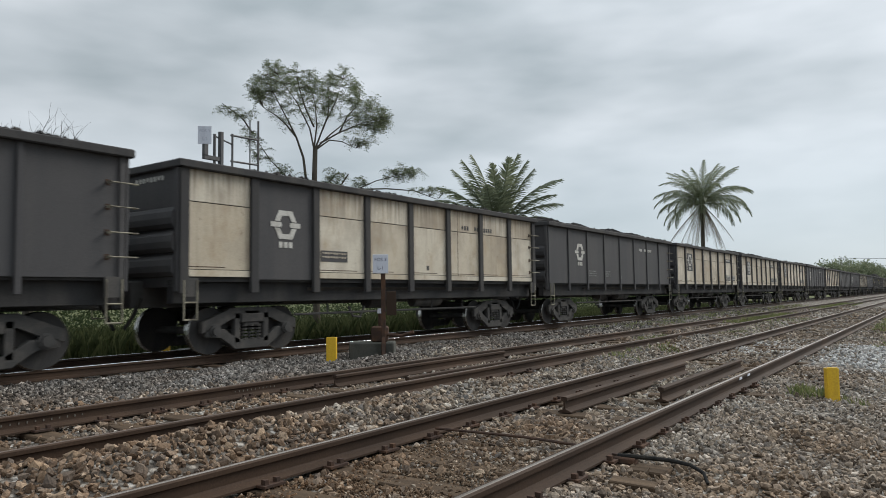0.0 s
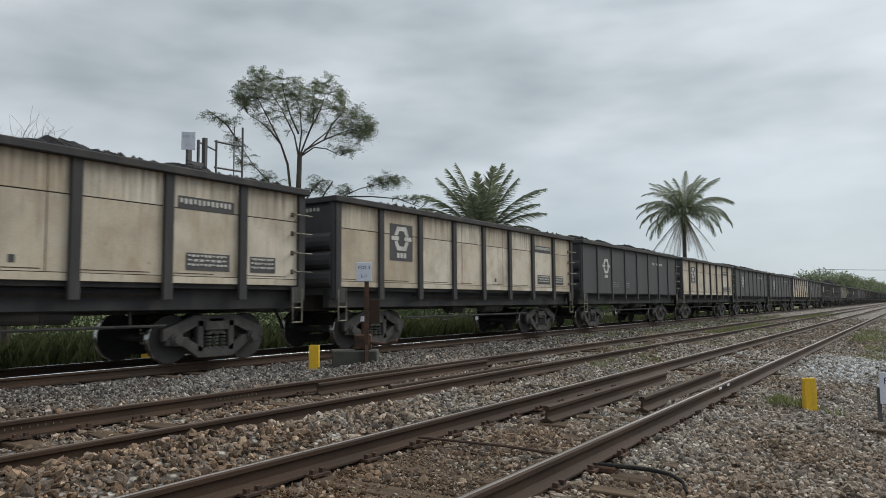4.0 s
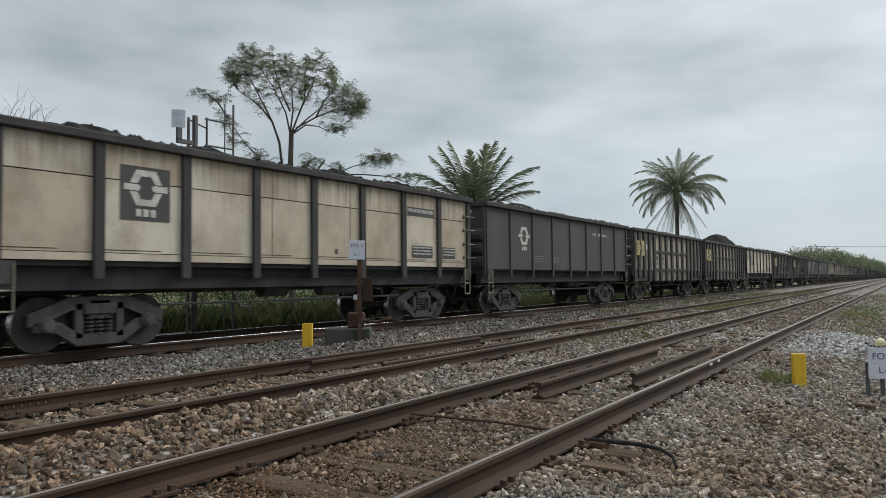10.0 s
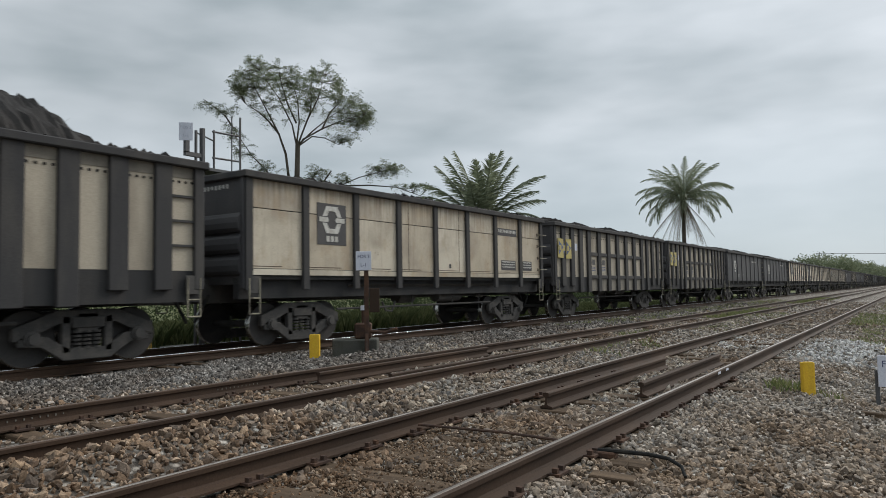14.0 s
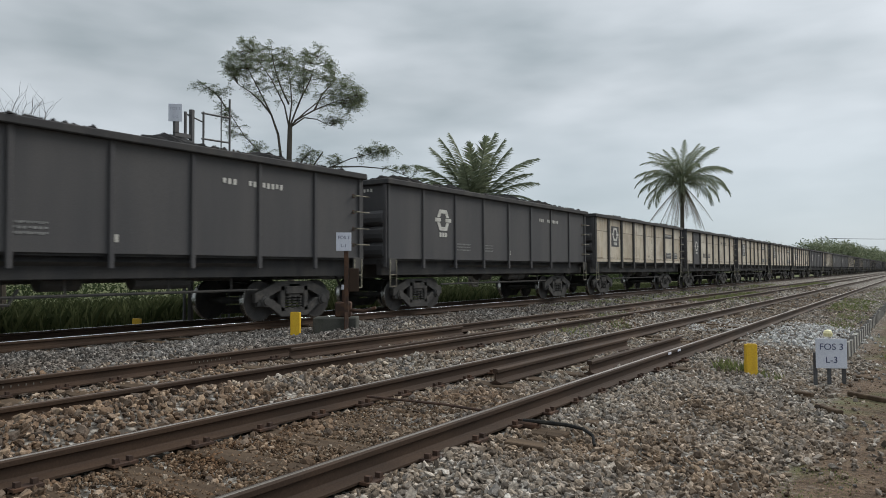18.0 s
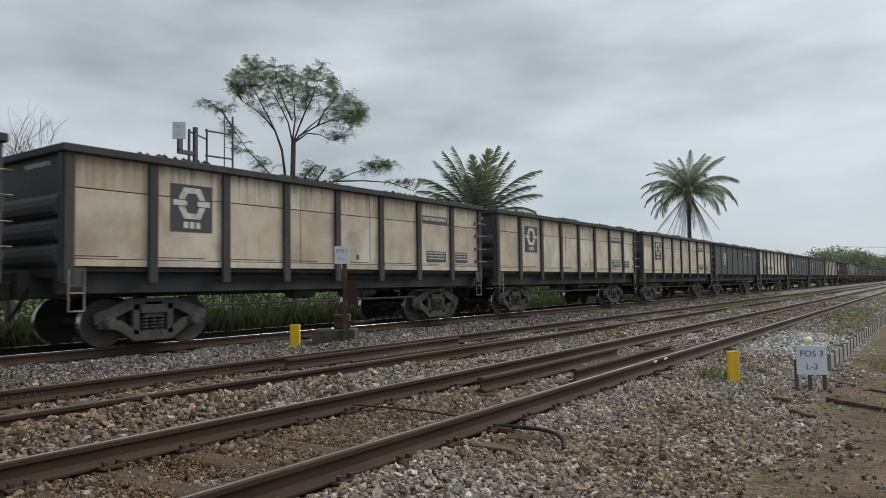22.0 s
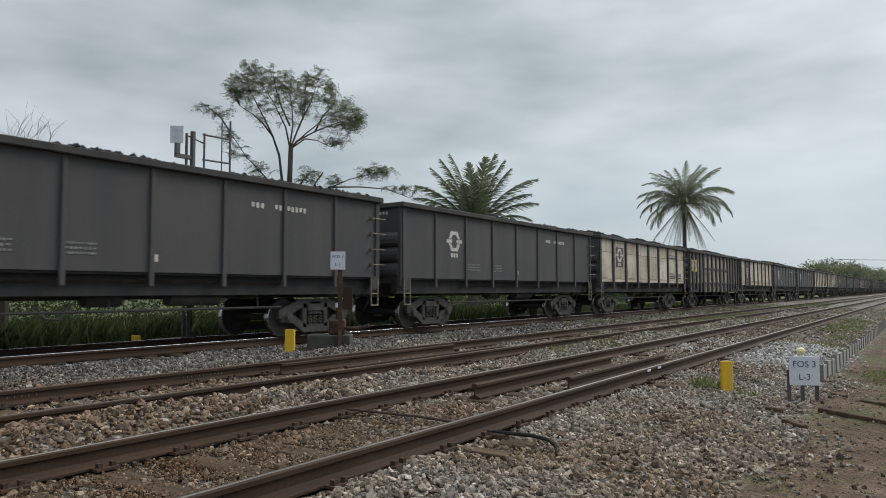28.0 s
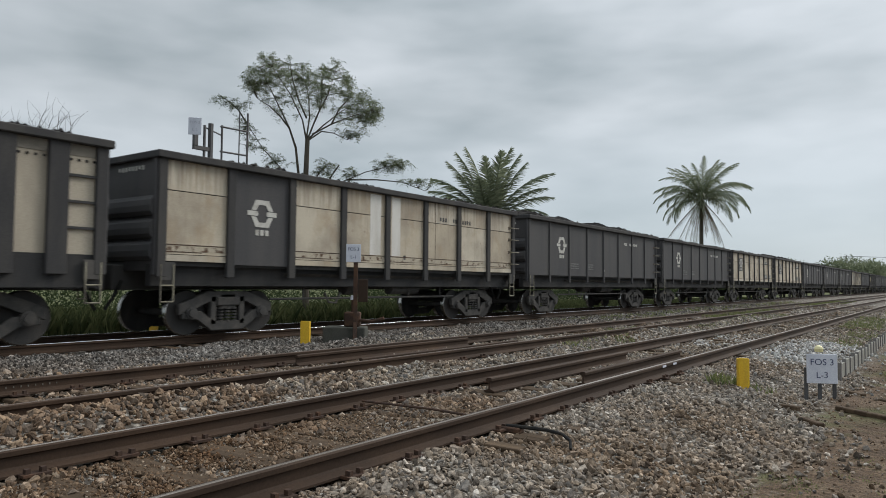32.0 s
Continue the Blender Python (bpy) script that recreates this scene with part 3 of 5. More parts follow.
def ballast():
    spots = []
    for x0, x1, y0, y1, per in ((-2.0, -0.05, 1.2, 7.0, 720), (-0.05, 1.7, 1.2, 7.0, 440), (1.7, 4.9, 2.0, 8.0, 850), (1.7, 4.7, 8.0, 13.0, 420), (-7.4, -2.0, 2.5, 9.0, 480), (-7.4, 1.7, 7.0, 14.0, 300), (0.06, 1.6, 5.3, 12.5, 440), (-7.4, 3.6, 14.0, 26.0, 130), (-7.4, 3.5, 26.0, 55.0, 40), (-7.6, -7.0, 3.0, 20.0, 150)):
        n = int((x1 - x0) * (y1 - y0) * per)
        spots.append(np.stack([rng.uniform(x0, x1, n), rng.uniform(y0, y1, n)], -1))
    xy = np.concatenate(spots)
    x, y = xy.T
    z = ground_height(x, y)
    keep = np.ones(len(x), bool)
    for c, rails in RAILS.items():
        for r in rails:
            keep &= np.abs(x - r) > 0.085
    for x0, x1, y0, y1 in ((0.53, 0.53, 6.86, 11.18), (1.16, 1.16, 8.1, 12.05), (-3.16, -3.16, 7.2, 11.9), (-2.1, -2.1, 7.5, 12.1)):
        keep &= ~((np.abs(x - x0) < 0.08) & (y > y0 - 0.05) & (y < y1 + 0.05))
    border = 3.78 + 0.22 * np.sin(y * 1.1 + 0.6) + 0.08 * np.sin(y * 4.3)
    thin = np.where(x > border, np.clip(0.24 - (x - border) * 0.45, 0.012, 0.24), 1.0)
    keep &= rng.random(len(x)) < thin
    # the sleepers of the near track lie bare at the near end
    bare = np.clip((6.5 - y) / 3.0, 0, 0.5) * ((x > 0.1) & (x < 1.6))
    keep &= rng.random(len(x)) > bare
    keep &= rng.random(len(x)) > np.clip((9 - y) / 5, 0, 0.55) * ((x > -3.35) & (x < -1.9))
    on_wood = (np.abs((y + 1.14 + 0.31) % 0.62 - 0.31) < 0.10) & (x > 0.1) & (x < 1.6) & (y < 8)
    keep &= ~on_wood | (rng.random(len(x)) < 0.45)
    x, y, z = x[keep], y[keep], z[keep]
    size = np.clip(rng.lognormal(math.log(0.027), 0.36, len(x)), 0.010, 0.058)
    size = size * (1 + np.clip((y - 12) / 40, 0, 0.5)) * np.where(x > 1.75, 0.90, 1.12)
    edge = 0.35 * np.sin(y * 0.9) + rng.normal(0, 0.25, len(x))
    for name, pick, mat, label in (("ballast_stones", (x > -4.3 + edge) & (x < 1.7), "stone", "loose crushed stone ballast in grey, beige and rust tones"),
                                   ("shoulder_ballast", x >= 1.7, "shoulder", "pale pinkish-grey crushed stone sloping to the earth"),
                                   ("dusted_ballast", x <= -4.3 + edge, "dusted", "dark ore-dusted crushed stone beside the train")):
        scatter_stones(name, np.stack([x, y, z], -1)[pick], size[pick], mat, label)
    n = 9000
    x, y = rng.uniform(3.5, 8.0, n), rng.uniform(2.5, 15.0, n)
    scatter_stones("earth_clods", np.stack([x, y, ground_height(x, y)], -1), np.clip(rng.lognormal(math.log(0.009), 0.55, n), 0.004, 0.035), "grit", "small clods and chips on the bare brown earth", 0.1)
    n = 2600
    x, y = rng.normal(2.75, 0.42, n), rng.normal(16.0, 1.3, n)
    x[1700:], y[1700:] = rng.uniform(0.15, 1.5, n - 1700), rng.normal(17.0, 1.0, n - 1700)
    scatter_stones("fresh_ballast", np.stack([x, y, ground_height(x, y)], -1), np.clip(rng.lognormal(math.log(0.034), 0.3, n), 0.015, 0.06), "fresh", "pale heap of freshly tipped grey stone")
    n = 16000
    x, y = rng.uniform(0.1, 1.57, n), rng.uniform(1.5, 6.0, n)
    z = np.maximum(ground_height(x, y), -0.19) - 0.004
    on_wood = np.abs((y + 1.14 + 0.31) % 0.62 - 0.31) < 0.115
    keep = rng.random(n) < np.where(on_wood, 0.15, 0.35) + np.where(on_wood, 0.5, 0.65) * (np.sin(x * 9 + np.sin(y * 4)) * np.sin(y * 6.3) > -0.3)
    size = np.clip(rng.lognormal(math.log(0.012), 0.4, n), 0.006, 0.028)
    scatter_stones("ballast_grit", np.stack([x, y, z], -1)[keep], size[keep], "grit", "small rusty stone chips between the rails")


ballast()


# ---- wagons ----
PITCH, HALF, WHEEL = 14.35, 6.68, 0.46
SIDE, POST_OUT = 1.47, 1.535


def emblem(scale=1.0):
    """Flat emblem: two open hexagon halves with a split bar between them, in the y, z plane."""
    bm = bmesh.new()
    s = scale

    def poly(pts, x0=0.0, x1=0.006):
        extrude_x(bm, [(y * s, z * s) for y, z in pts], x0, x1)

    for k in (1, -1):
        poly([(-0.31, 0.075 * k), (-0.19, 0.31 * k), (0.19, 0.31 * k), (0.31, 0.075 * k), (0.17, 0.075 * k), (0.10, 0.20 * k), (-0.10, 0.20 * k), (-0.17, 0.075 * k)])
    poly([(-0.42, 0.055), (-0.42, -0.055), (-0.14, -0.055), (-0.11, 0.0), (-0.14, 0.055)])
    poly([(0.42, 0.055), (0.42, -0.055), (0.14, -0.055), (0.11, 0.0), (0.14, 0.055)])
    for y in (-0.14, 0.0, 0.14):
        poly([(y - 0.05, -0.37), (y + 0.05, -0.37), (y + 0.05, -0.50), (y - 0.05, -0.50)])
    return bm


def bars(rows, width, height, gap=0.42):
    """Rows of short upright strokes that stand for stencilled writing; rows: how many in each."""
    bm = bmesh.new()
    step = height / len(rows)
    for r, count in enumerate(rows):
        z1 = height / 2 - r * step
        w = width / count
        for k in range(count):
            y0 = -width / 2 + k * w
            zc = (0.66 if k % 3 else 0.56) if len(rows) == 1 else (0.5 if k % 3 else 0.36)
            box(bm, 0, 0.005, y0, y0 + w * (1 - gap), z1 - step * zc, z1)
    return bm


def stuff_part(*args):
    return tagged(part(*args), kind="stuff")


def plate_at(y, z, x, side=1):
    return pose(x, y, z, 0, 0, 0 if side > 0 else 180)


def side_frame(bm, x0, x1):
    """Cast truss frame of a bogie with two three-cornered openings and a square one."""
    for o in ([(-1.18, 0.64), (-0.95, 0.72), (-0.5, 0.90), (0.5, 0.90), (0.95, 0.72), (1.18, 0.64), (1.18, 0.42), (0.9, 0.50), (0.48, 0.70), (-0.48, 0.70), (-0.9, 0.50), (-1.18, 0.42)],
              [(-1.1, 0.50), (-1.1, 0.34), (-0.74, 0.34), (-0.40, 0.08), (0.40, 0.08), (0.74, 0.34), (1.1, 0.34), (1.1, 0.50), (0.66, 0.49), (0.32, 0.26), (-0.32, 0.26), (-0.66, 0.49)]):
        extrude_x(bm, o, x0, x1)
    for y in (-0.36, 0.36):
        box(bm, x0, x1, y - 0.07, y + 0.07, 0.2, 0.80)
    box(bm, x0 - 0.03, x1 + 0.03, -0.28, 0.28, 0.60, 0.78)
    return bm


def bogie_meshes():
    frame_r = mesh_of(side_frame(bmesh.new(), 0.98, 1.10), "bogie", "side_frame", 0.015)
    frame_l = mesh_of(side_frame(bmesh.new(), -1.10, -0.98), "bogie", "side_frame", 0.015)
    bol = mesh_of(boxes((-1.1, 1.1, -0.2, 0.2, 0.52, 0.86)), "bogie", "bolster", 0.03)
    spring = bmesh.new()
    for x in (-1.04, 1.04):
        for y in (-0.17, 0.0, 0.17):
            for k in range(5):
                tube(spring, [(x, y, 0.26 + 0.065 * k), (x, y, 0.295 + 0.065 * k)], 0.075, 8)
    spr = mesh_of(spring, "bogie", "spring_nest")
    bm = bmesh.new()
    for x in (-0.835, 0.835):
        tube(bm, [(x - 0.065, 0, 0), (x + 0.065, 0, 0)], WHEEL, 28)
    tube(bm, [(-1.0, 0, 0), (1.0, 0, 0)], 0.075, 12)
    whl = mesh_of(bm, "wheel", "wheelset", 0.012)
    whl.materials.append(M["tread"])
    for p in whl.polygons:
        if math.hypot(p.center.y, p.center.z) > WHEEL * 0.97:
            p.material_index = 1
    bm = bmesh.new()
    tube(bm, [(1.05, 0, 0), (1.13, 0, 0), (1.135, 0, 0), (1.17, 0, 0), (1.175, 0, 0)], [0.13, 0.13, 0.09, 0.09, 0.03], 12)
    cap = mesh_of(bm, "under", "axle_cap")
    return frame_r, frame_l, bol, spr, whl, cap


BOGIE = bogie_meshes()
WHEELSETS = []


def add_bogies(w):
    fr, fl, bol, spr, whl, cap = BOGIE
    for y in (-4.73, 4.73):
        b = part("bogie", bol, None, w, "cast steel bogie with two axles", pose(0, y, 0))
        for me in (fr, fl):
            part("side_frame", me, None, b)
        tagged(part("spring_nest", spr, None, b), kind="stuff")
        for a in (-0.89, 0.89):
            s = part("wheelset", whl, None, b, "steel wheels on an axle, turning")
            s.matrix_parent_inverse = pose(0, a, WHEEL)
            for turn in (0, 180):
                part("axle_cap", cap, None, b, at=pose(0, a, WHEEL, 0, 0, turn))
    return w


def ore_load(seed, height):
    """Heap of ore, sunk at the ends and lumpy on top; a high one peaks towards one end."""
    r = np.random.default_rng(seed)
    nx, ny = 17, 170
    xs, ys = np.linspace(-1.40, 1.40, nx), np.linspace(-6.55, 6.55, ny)
    gx, gy = np.meshgrid(xs, ys, indexing="ij")
    ph = r.uniform(0, 6, 4)
    along = 0.5 + 0.28 * np.sin(gy * 0.95 + ph[0]) + 0.22 * np.sin(gy * 1.9 + ph[1])
    ends = np.clip((6.45 - np.abs(gy)) / 1.3, 0, 1)
    if height > 1:
        along = 0.12 + 0.75 * np.exp(-((gy - 3.7) / 1.35) ** 2)
    z = 3.30 + height * along * ends * (1 - 0.75 * (gx / 1.4) ** 2) + 0.035 * r.normal(size=gx.shape)
    verts = np.stack([gx, gy, z], -1).reshape(-1, 3)
    k = np.arange(nx * ny).reshape(nx, ny)
    faces = np.stack([k[:-1, :-1], k[1:, :-1], k[1:, 1:], k[:-1, 1:]], -1).reshape(-1, 4)
    verts, faces = verts.tolist(), faces.tolist()
    for _ in range(260):
        c = np.array([r.choice((-1, 1)) * r.uniform(1.40, 1.56), r.normal(r.choice((-4.4, -1.0, 2.6, 5.0)), 0.55), 3.59])
        s = r.uniform(0.015, 0.075)
        n = len(verts)
        verts.extend((c + s * r.uniform(0.7, 1.4) * np.array(d)).tolist() for d in ((1, 0, 0), (0, 1.3, 0), (-1, 0, 0), (0, -1.3, 0), (0, 0, 0.9), (0, 0, -0.6)))
        for j in range(4):
            faces.append((n + j, n + (j + 1) % 4, n + 4))
            faces.append((n + (j + 1) % 4, n + j, n + 5))
    return raw_mesh("ore_load", verts, faces, "ore")


def common_parts(w, mat_end, load, irons=True):
    part("tub", boxes((-1.36, 1.36, -6.58, 6.58, 1.42, 1.5), (-1.41, -1.38, -6.63, 6.63, 1.4, 3.46), (1.38, 1.41, -6.63, 6.63, 1.4, 3.46)), "frame", w)
    part("center_sill", boxes((-0.35, 0.35, -6.9, 6.9, 0.92, 1.42)), "under", w, bevel=0.02)
    for s in (-1, 1):
        a, b = sorted((s * 1.10, s * 1.28))
        part("side_sill", boxes((a, b, -6.66, 6.66, 1.00, 1.44)), "sill", w, bevel=0.012)
        a, b = sorted((s * 1.40, s * 1.60))
        part("top_rim", boxes((a, b, -6.75, 6.75, 3.44, 3.585)), "frame", w, bevel=0.018)
        # end wall with its rounded horizontal ribs
        y = s * 6.66
        end = part("end_wall", boxes((-1.45, 1.45, min(y, y - s * 0.05), max(y, y - s * 0.05), 1.30, 3.5)), mat_end, w)
        for z in (1.62, 2.05, 2.48):
            # pressed rib: steep upper shoulder, long rounded belly
            bulge = [(y + s * d, z + h) for d, h in ((-0.01, 0.27), (0.05, 0.24), (0.10, 0.17), (0.12, 0.06), (0.11, -0.05), (0.06, -0.12), (-0.01, -0.14))]
            part("end_rib", extrude_x(bmesh.new(), bulge, -1.40, 1.40), mat_end, end)
        for x in (-1.43, 1.43):
            part("corner_post", boxes((x - 0.055, x + 0.055, min(y, y + s * 0.06), max(y, y + s * 0.06), 1.22, 3.45)), mat_end, end, bevel=0.01)
        part("end_rim", boxes((-1.60, 1.60, min(y, y + s * 0.10), max(y, y + s * 0.10), 3.44, 3.58)), "frame", w, bevel=0.018)
        stuff_part("end_number", bars((8,), 0.95, 0.13), "mark", w, "stencilled marking on the end wall", pose(0.55, y + s * 0.004, 3.28, 0, 0, 90 * s))
        bm = boxes((-0.14, 0.14, min(s * 6.9, s * 7.12), max(s * 6.9, s * 7.12), 0.90, 1.24))
        part("coupler", bm, "bogie", w, bevel=0.03)
        bm = bmesh.new()
        tube(bm, [(0.45, s * 6.75, 1.1), (0.48, s * 6.95, 0.75), (0.45, s * 7.08, 0.55)], 0.035, 6)
        part("brake_hose", bm, "hose", w)
        for x in (-1, 1):
            # stirrup steps below the corners
            bm = bmesh.new()
            for yy in (6.33, 6.60):
                tube(bm, [(x * 1.53, s * yy, 1.42), (x * 1.53, s * yy, 0.70)], 0.016, 5)
            for z in (0.71, 1.02):
                tube(bm, [(x * 1.53, s * 6.33, z), (x * 1.53, s * 6.60, z)], 0.016, 5)
            step = part("step_ladder", bm, "ladder", w, "scuffed steel step ladder")
            part("hanger_plate", boxes((x * 1.515 - 0.012, x * 1.515 + 0.012, *sorted((s * 6.30, s * 6.63)), 1.12, 1.46)), "under", step, bevel=0.004)
    for z in (1.78, 2.18, 2.60, 3.0) if irons else ():
        for y0, y1, x in ((6.36, 6.82, 1.60), (-6.36, -6.82, -1.60)):
            bm = bmesh.new()
            s = 1 if x > 0 else -1
            tube(bm, [(x - 0.13 * s, y0, z), (x, y0, z), (x, y1, z), (x - 0.13 * s, y1, z)], 0.012, 5)
            box(bm, min(x - 0.12 * s, x - 0.01 * s), max(x - 0.12 * s, x - 0.01 * s), y0 - 0.02, y0 + 0.02, z - 0.022, z + 0.022)
            part("grab_iron", bm, "ladder", w)
            part("rust_pad", boxes((s * SIDE - 0.004, s * SIDE + 0.004, y0 - 0.045, y0 + 0.045, z - 0.05, z + 0.05)), "iron", w, "rusty foot of the grab iron", bevel=0.003)
    # brake gear between the bogies
    bm = bmesh.new()
    tube(bm, [(0.75, -0.9, 0.98), (0.75, -0.2, 0.98)], 0.19, 12)
    part("brake_cylinder", bm, "under", w)
    bm = bmesh.new()
    tube(bm, [(0.95, 0.7, 0.95), (0.95, 1.9, 0.95)], 0.16, 12)
    part("air_tank", bm, "under", w)
    bm = bmesh.new()
    tube(bm, [(1.1, -3.6, 0.72), (1.1, 3.6, 0.72)], 0.03, 6)
    for y in (-2.6, -0.6, 1.4, 2.9):
        tube(bm, [(1.1, y, 0.72), (1.1, y, 1.3)], 0.022, 6)
    tube(bm, [(1.1, -1.9, 0.85), (1.1, -1.75, 0.62), (1.1, -1.5, 0.60), (1.1, -1.35, 0.85)], 0.03, 6)
    part("brake_rigging", bm, "under", w)
    part("hopper_bottom", extrude_y(bmesh.new(), [(-1.4, 1.3), (-0.9, 1.0), (0.9, 1.0), (1.4, 1.3)], -3.4, 3.4), "under", w)
    part("ore_load", load, None, w, "dark crumbly iron ore heaped over the rim")
    add_bogies(w)


def gondola(kind, label):
    """Gondola wagon with eight bays a side. kind: cream, panel (cream with one dark bay), dark."""
    w = thing("gondola_wagon", pose(0, 0, 0), label, "freight wagon", "wagons of the ore train")
    bay = 2 * HALF / 8
    post_mat = "dark" if kind == "dark" else "frame"
    for k in range(8):
        y0, y1 = -HALF + k * bay, -HALF + (k + 1) * bay
        dark = kind == "dark" or (kind.startswith("panel") and k == 1)
        if dark:
            part("side_panel", boxes((SIDE - 0.03, SIDE, y0, y1, 1.45, 3.46)), "dark", w)
        else:
            part("upper_panel", boxes((SIDE - 0.03, SIDE, y0, y1, 2.865, 3.46)), "cream", w)
            part("lower_panel", boxes((SIDE - 0.03, SIDE, y0, y1, 1.625, 2.845)), "cream", w)
            part("foot_flange", boxes((SIDE - 0.03, SIDE + 0.008, y0 + 0.1, y1 - 0.1, 1.49, 1.612)), "cream", w)
            part("seam_stain", boxes((SIDE - 0.03, SIDE + 0.003, y0 + 0.1, y0 + (0.6 + 0.1 * (k % 3)) * bay, 1.66, 1.675)), "iron", w, "thin rusty line along the foot")
    for k in range(9):
        y = max(-HALF + 0.09, min(HALF - 0.09, -HALF + k * bay))
        half = 0.05 if kind == "dark" else 0.095
        part("side_post", boxes((SIDE - 0.02, 1.515 if kind == "dark" else POST_OUT, y - half, y + half, 1.18, 3.45)), post_mat, w, bevel=0.012)
    away = boxes((-SIDE, -SIDE + 0.03, -HALF, HALF, 1.48, 3.46))
    for k in range(9):
        y = max(-HALF + 0.09, min(HALF - 0.09, -HALF + k * bay))
        box(away, -POST_OUT, -SIDE - 0.002, y - 0.095, y + 0.095, 1.22, 3.45)
    part("side_wall", away, "dark" if kind == "dark" else "cream", w)
    yl = -HALF + 1.5 * bay
    for side in (1,):
        y = yl * side
        x = side * (SIDE + 0.004)
        if kind != "dark":
            # plates of the side are welded together: upright seams, and a small stencilled square
            for k, u in ((3, 0.27), (4, 0.74)) if kind == "cream" else ((5, 0.3),):
                ys = -HALF + (k + u) * bay
                part("weld_seam", boxes((0, 0.003, -0.008, 0.008, -0.92, 0.90)), "iron", w, "thin rusty upright seam", plate_at(ys, 2.55, SIDE))
            part("stencil_square", boxes((0, 0.004, -0.05, 0.05, -0.06, 0.06)), "dark", w, "small dark stencilled square", plate_at(-HALF + 4.45 * bay, 1.80, SIDE))
        if kind == "cream":
            part("emblem_plate", boxes((0, 0.004, -0.48, 0.48, -0.48, 0.46)), "dark", w, "dark square behind the emblem", plate_at(-HALF + 2.53, 2.67, x, side))
            part("emblem", emblem(1.0), "mark", w, "pale painted emblem", plate_at(-HALF + 2.53, 2.76, side * (SIDE + 0.009), side))
            part("number_plate", boxes((0, 0.004, -0.63, 0.63, -0.11, 0.12)), "dark", w, "", plate_at(4.17, 2.96, x, side))
            stuff_part("number", bars((12,), 1.18, 0.15), "mark", w, "stencilled marking", plate_at(4.17, 2.965, side * (SIDE + 0.009), side))
            for yd, wd in ((4.22, 0.98), (5.55, 0.66)):
                part("data_panel", boxes((0, 0.004, -wd / 2, wd / 2, -0.15, 0.17)), "dark", w, "dark panel with small rows of writing", plate_at(yd, 1.88, x, side))
                stuff_part("data_writing", bars((10, 7, 10), wd * 0.92, 0.25, 0.3), "mark", w, "", plate_at(yd, 1.895, side * (SIDE + 0.009), side))
        else:
            ink = "mark" if kind == "dark" else "dark"
            part("emblem", emblem(1.0 if kind == "dark" else 0.95), "mark", w, "pale painted emblem", plate_at(-HALF + (2.68 if kind == "dark" else 2.5), 2.62 if kind == "dark" else 2.58, x, side))
            for yd, wd, n in ((2.58, 0.40, 3), (3.55, 1.0, 8)):
                stuff_part("number", bars((n,), wd, 0.18), ink, w, "stencilled marking", plate_at(yd, 2.95, x, side))
            if kind == "dark":
                for yd, wd in ((-2.85, 0.8), (-1.34, 0.58)):
                    stuff_part("data_writing", bars((10, 7, 10), wd, 0.26, 0.3), "faintmark", w, "small rows of faded pale writing", plate_at(yd, 1.82, x, side))
                part("chalk_mark", boxes((0, 0.004, -0.04, 0.04, -0.07, 0.07)), "mark", w, "", plate_at(0.1, 1.72, x, side))
            elif kind == "panel_patched":
                for k in (0, 2, 3, 4, 5, 6, 7):
                    y0 = -HALF + k * bay
                    part("rust_strip", boxes((0, 0.004, 0.12, bay - 0.12, 0, 0.10)), "rustcream", w, "rust-spotted strip along the foot", plate_at(y0, 1.68, SIDE))
                    part("strip_edge", boxes((0, 0.006, 0.12, bay - 0.12, 0, 0.018)), "iron", w, "", plate_at(y0, 1.80, SIDE))
                for y0, wd in ((-HALF + 3.6 * bay, 0.42), (-HALF + 4.12 * bay, 0.36)):
                    part("paint_patch", boxes((0, 0.003, 0, wd, -0.72, 0.86)), "fresh_paint", w, "upright patch of fresh pale paint", plate_at(y0, 2.55, SIDE))
            elif kind == "panel_long":
                part("data_panel", boxes((0, 0.004, -0.92, 0.92, -0.13, 0.13)), "dark", w, "dark panel with small rows of writing", plate_at(-1.65, 2.02, x, side))
                stuff_part("data_writing", bars((14, 12, 14), 1.76, 0.19, 0.3), "plate", w, "", plate_at(-1.65, 2.02, side * (SIDE + 0.009), side))
            else:
                part("data_panel", boxes((0, 0.004, -0.42, 0.42, -0.12, 0.12)), "dark", w, "dark panel with small rows of writing", plate_at(-2.75, 1.98, x, side))
                stuff_part("data_writing", bars((9, 9), 0.78, 0.17, 0.3), "plate", w, "", plate_at(-2.75, 1.98, side * (SIDE + 0.009), side))
    return w


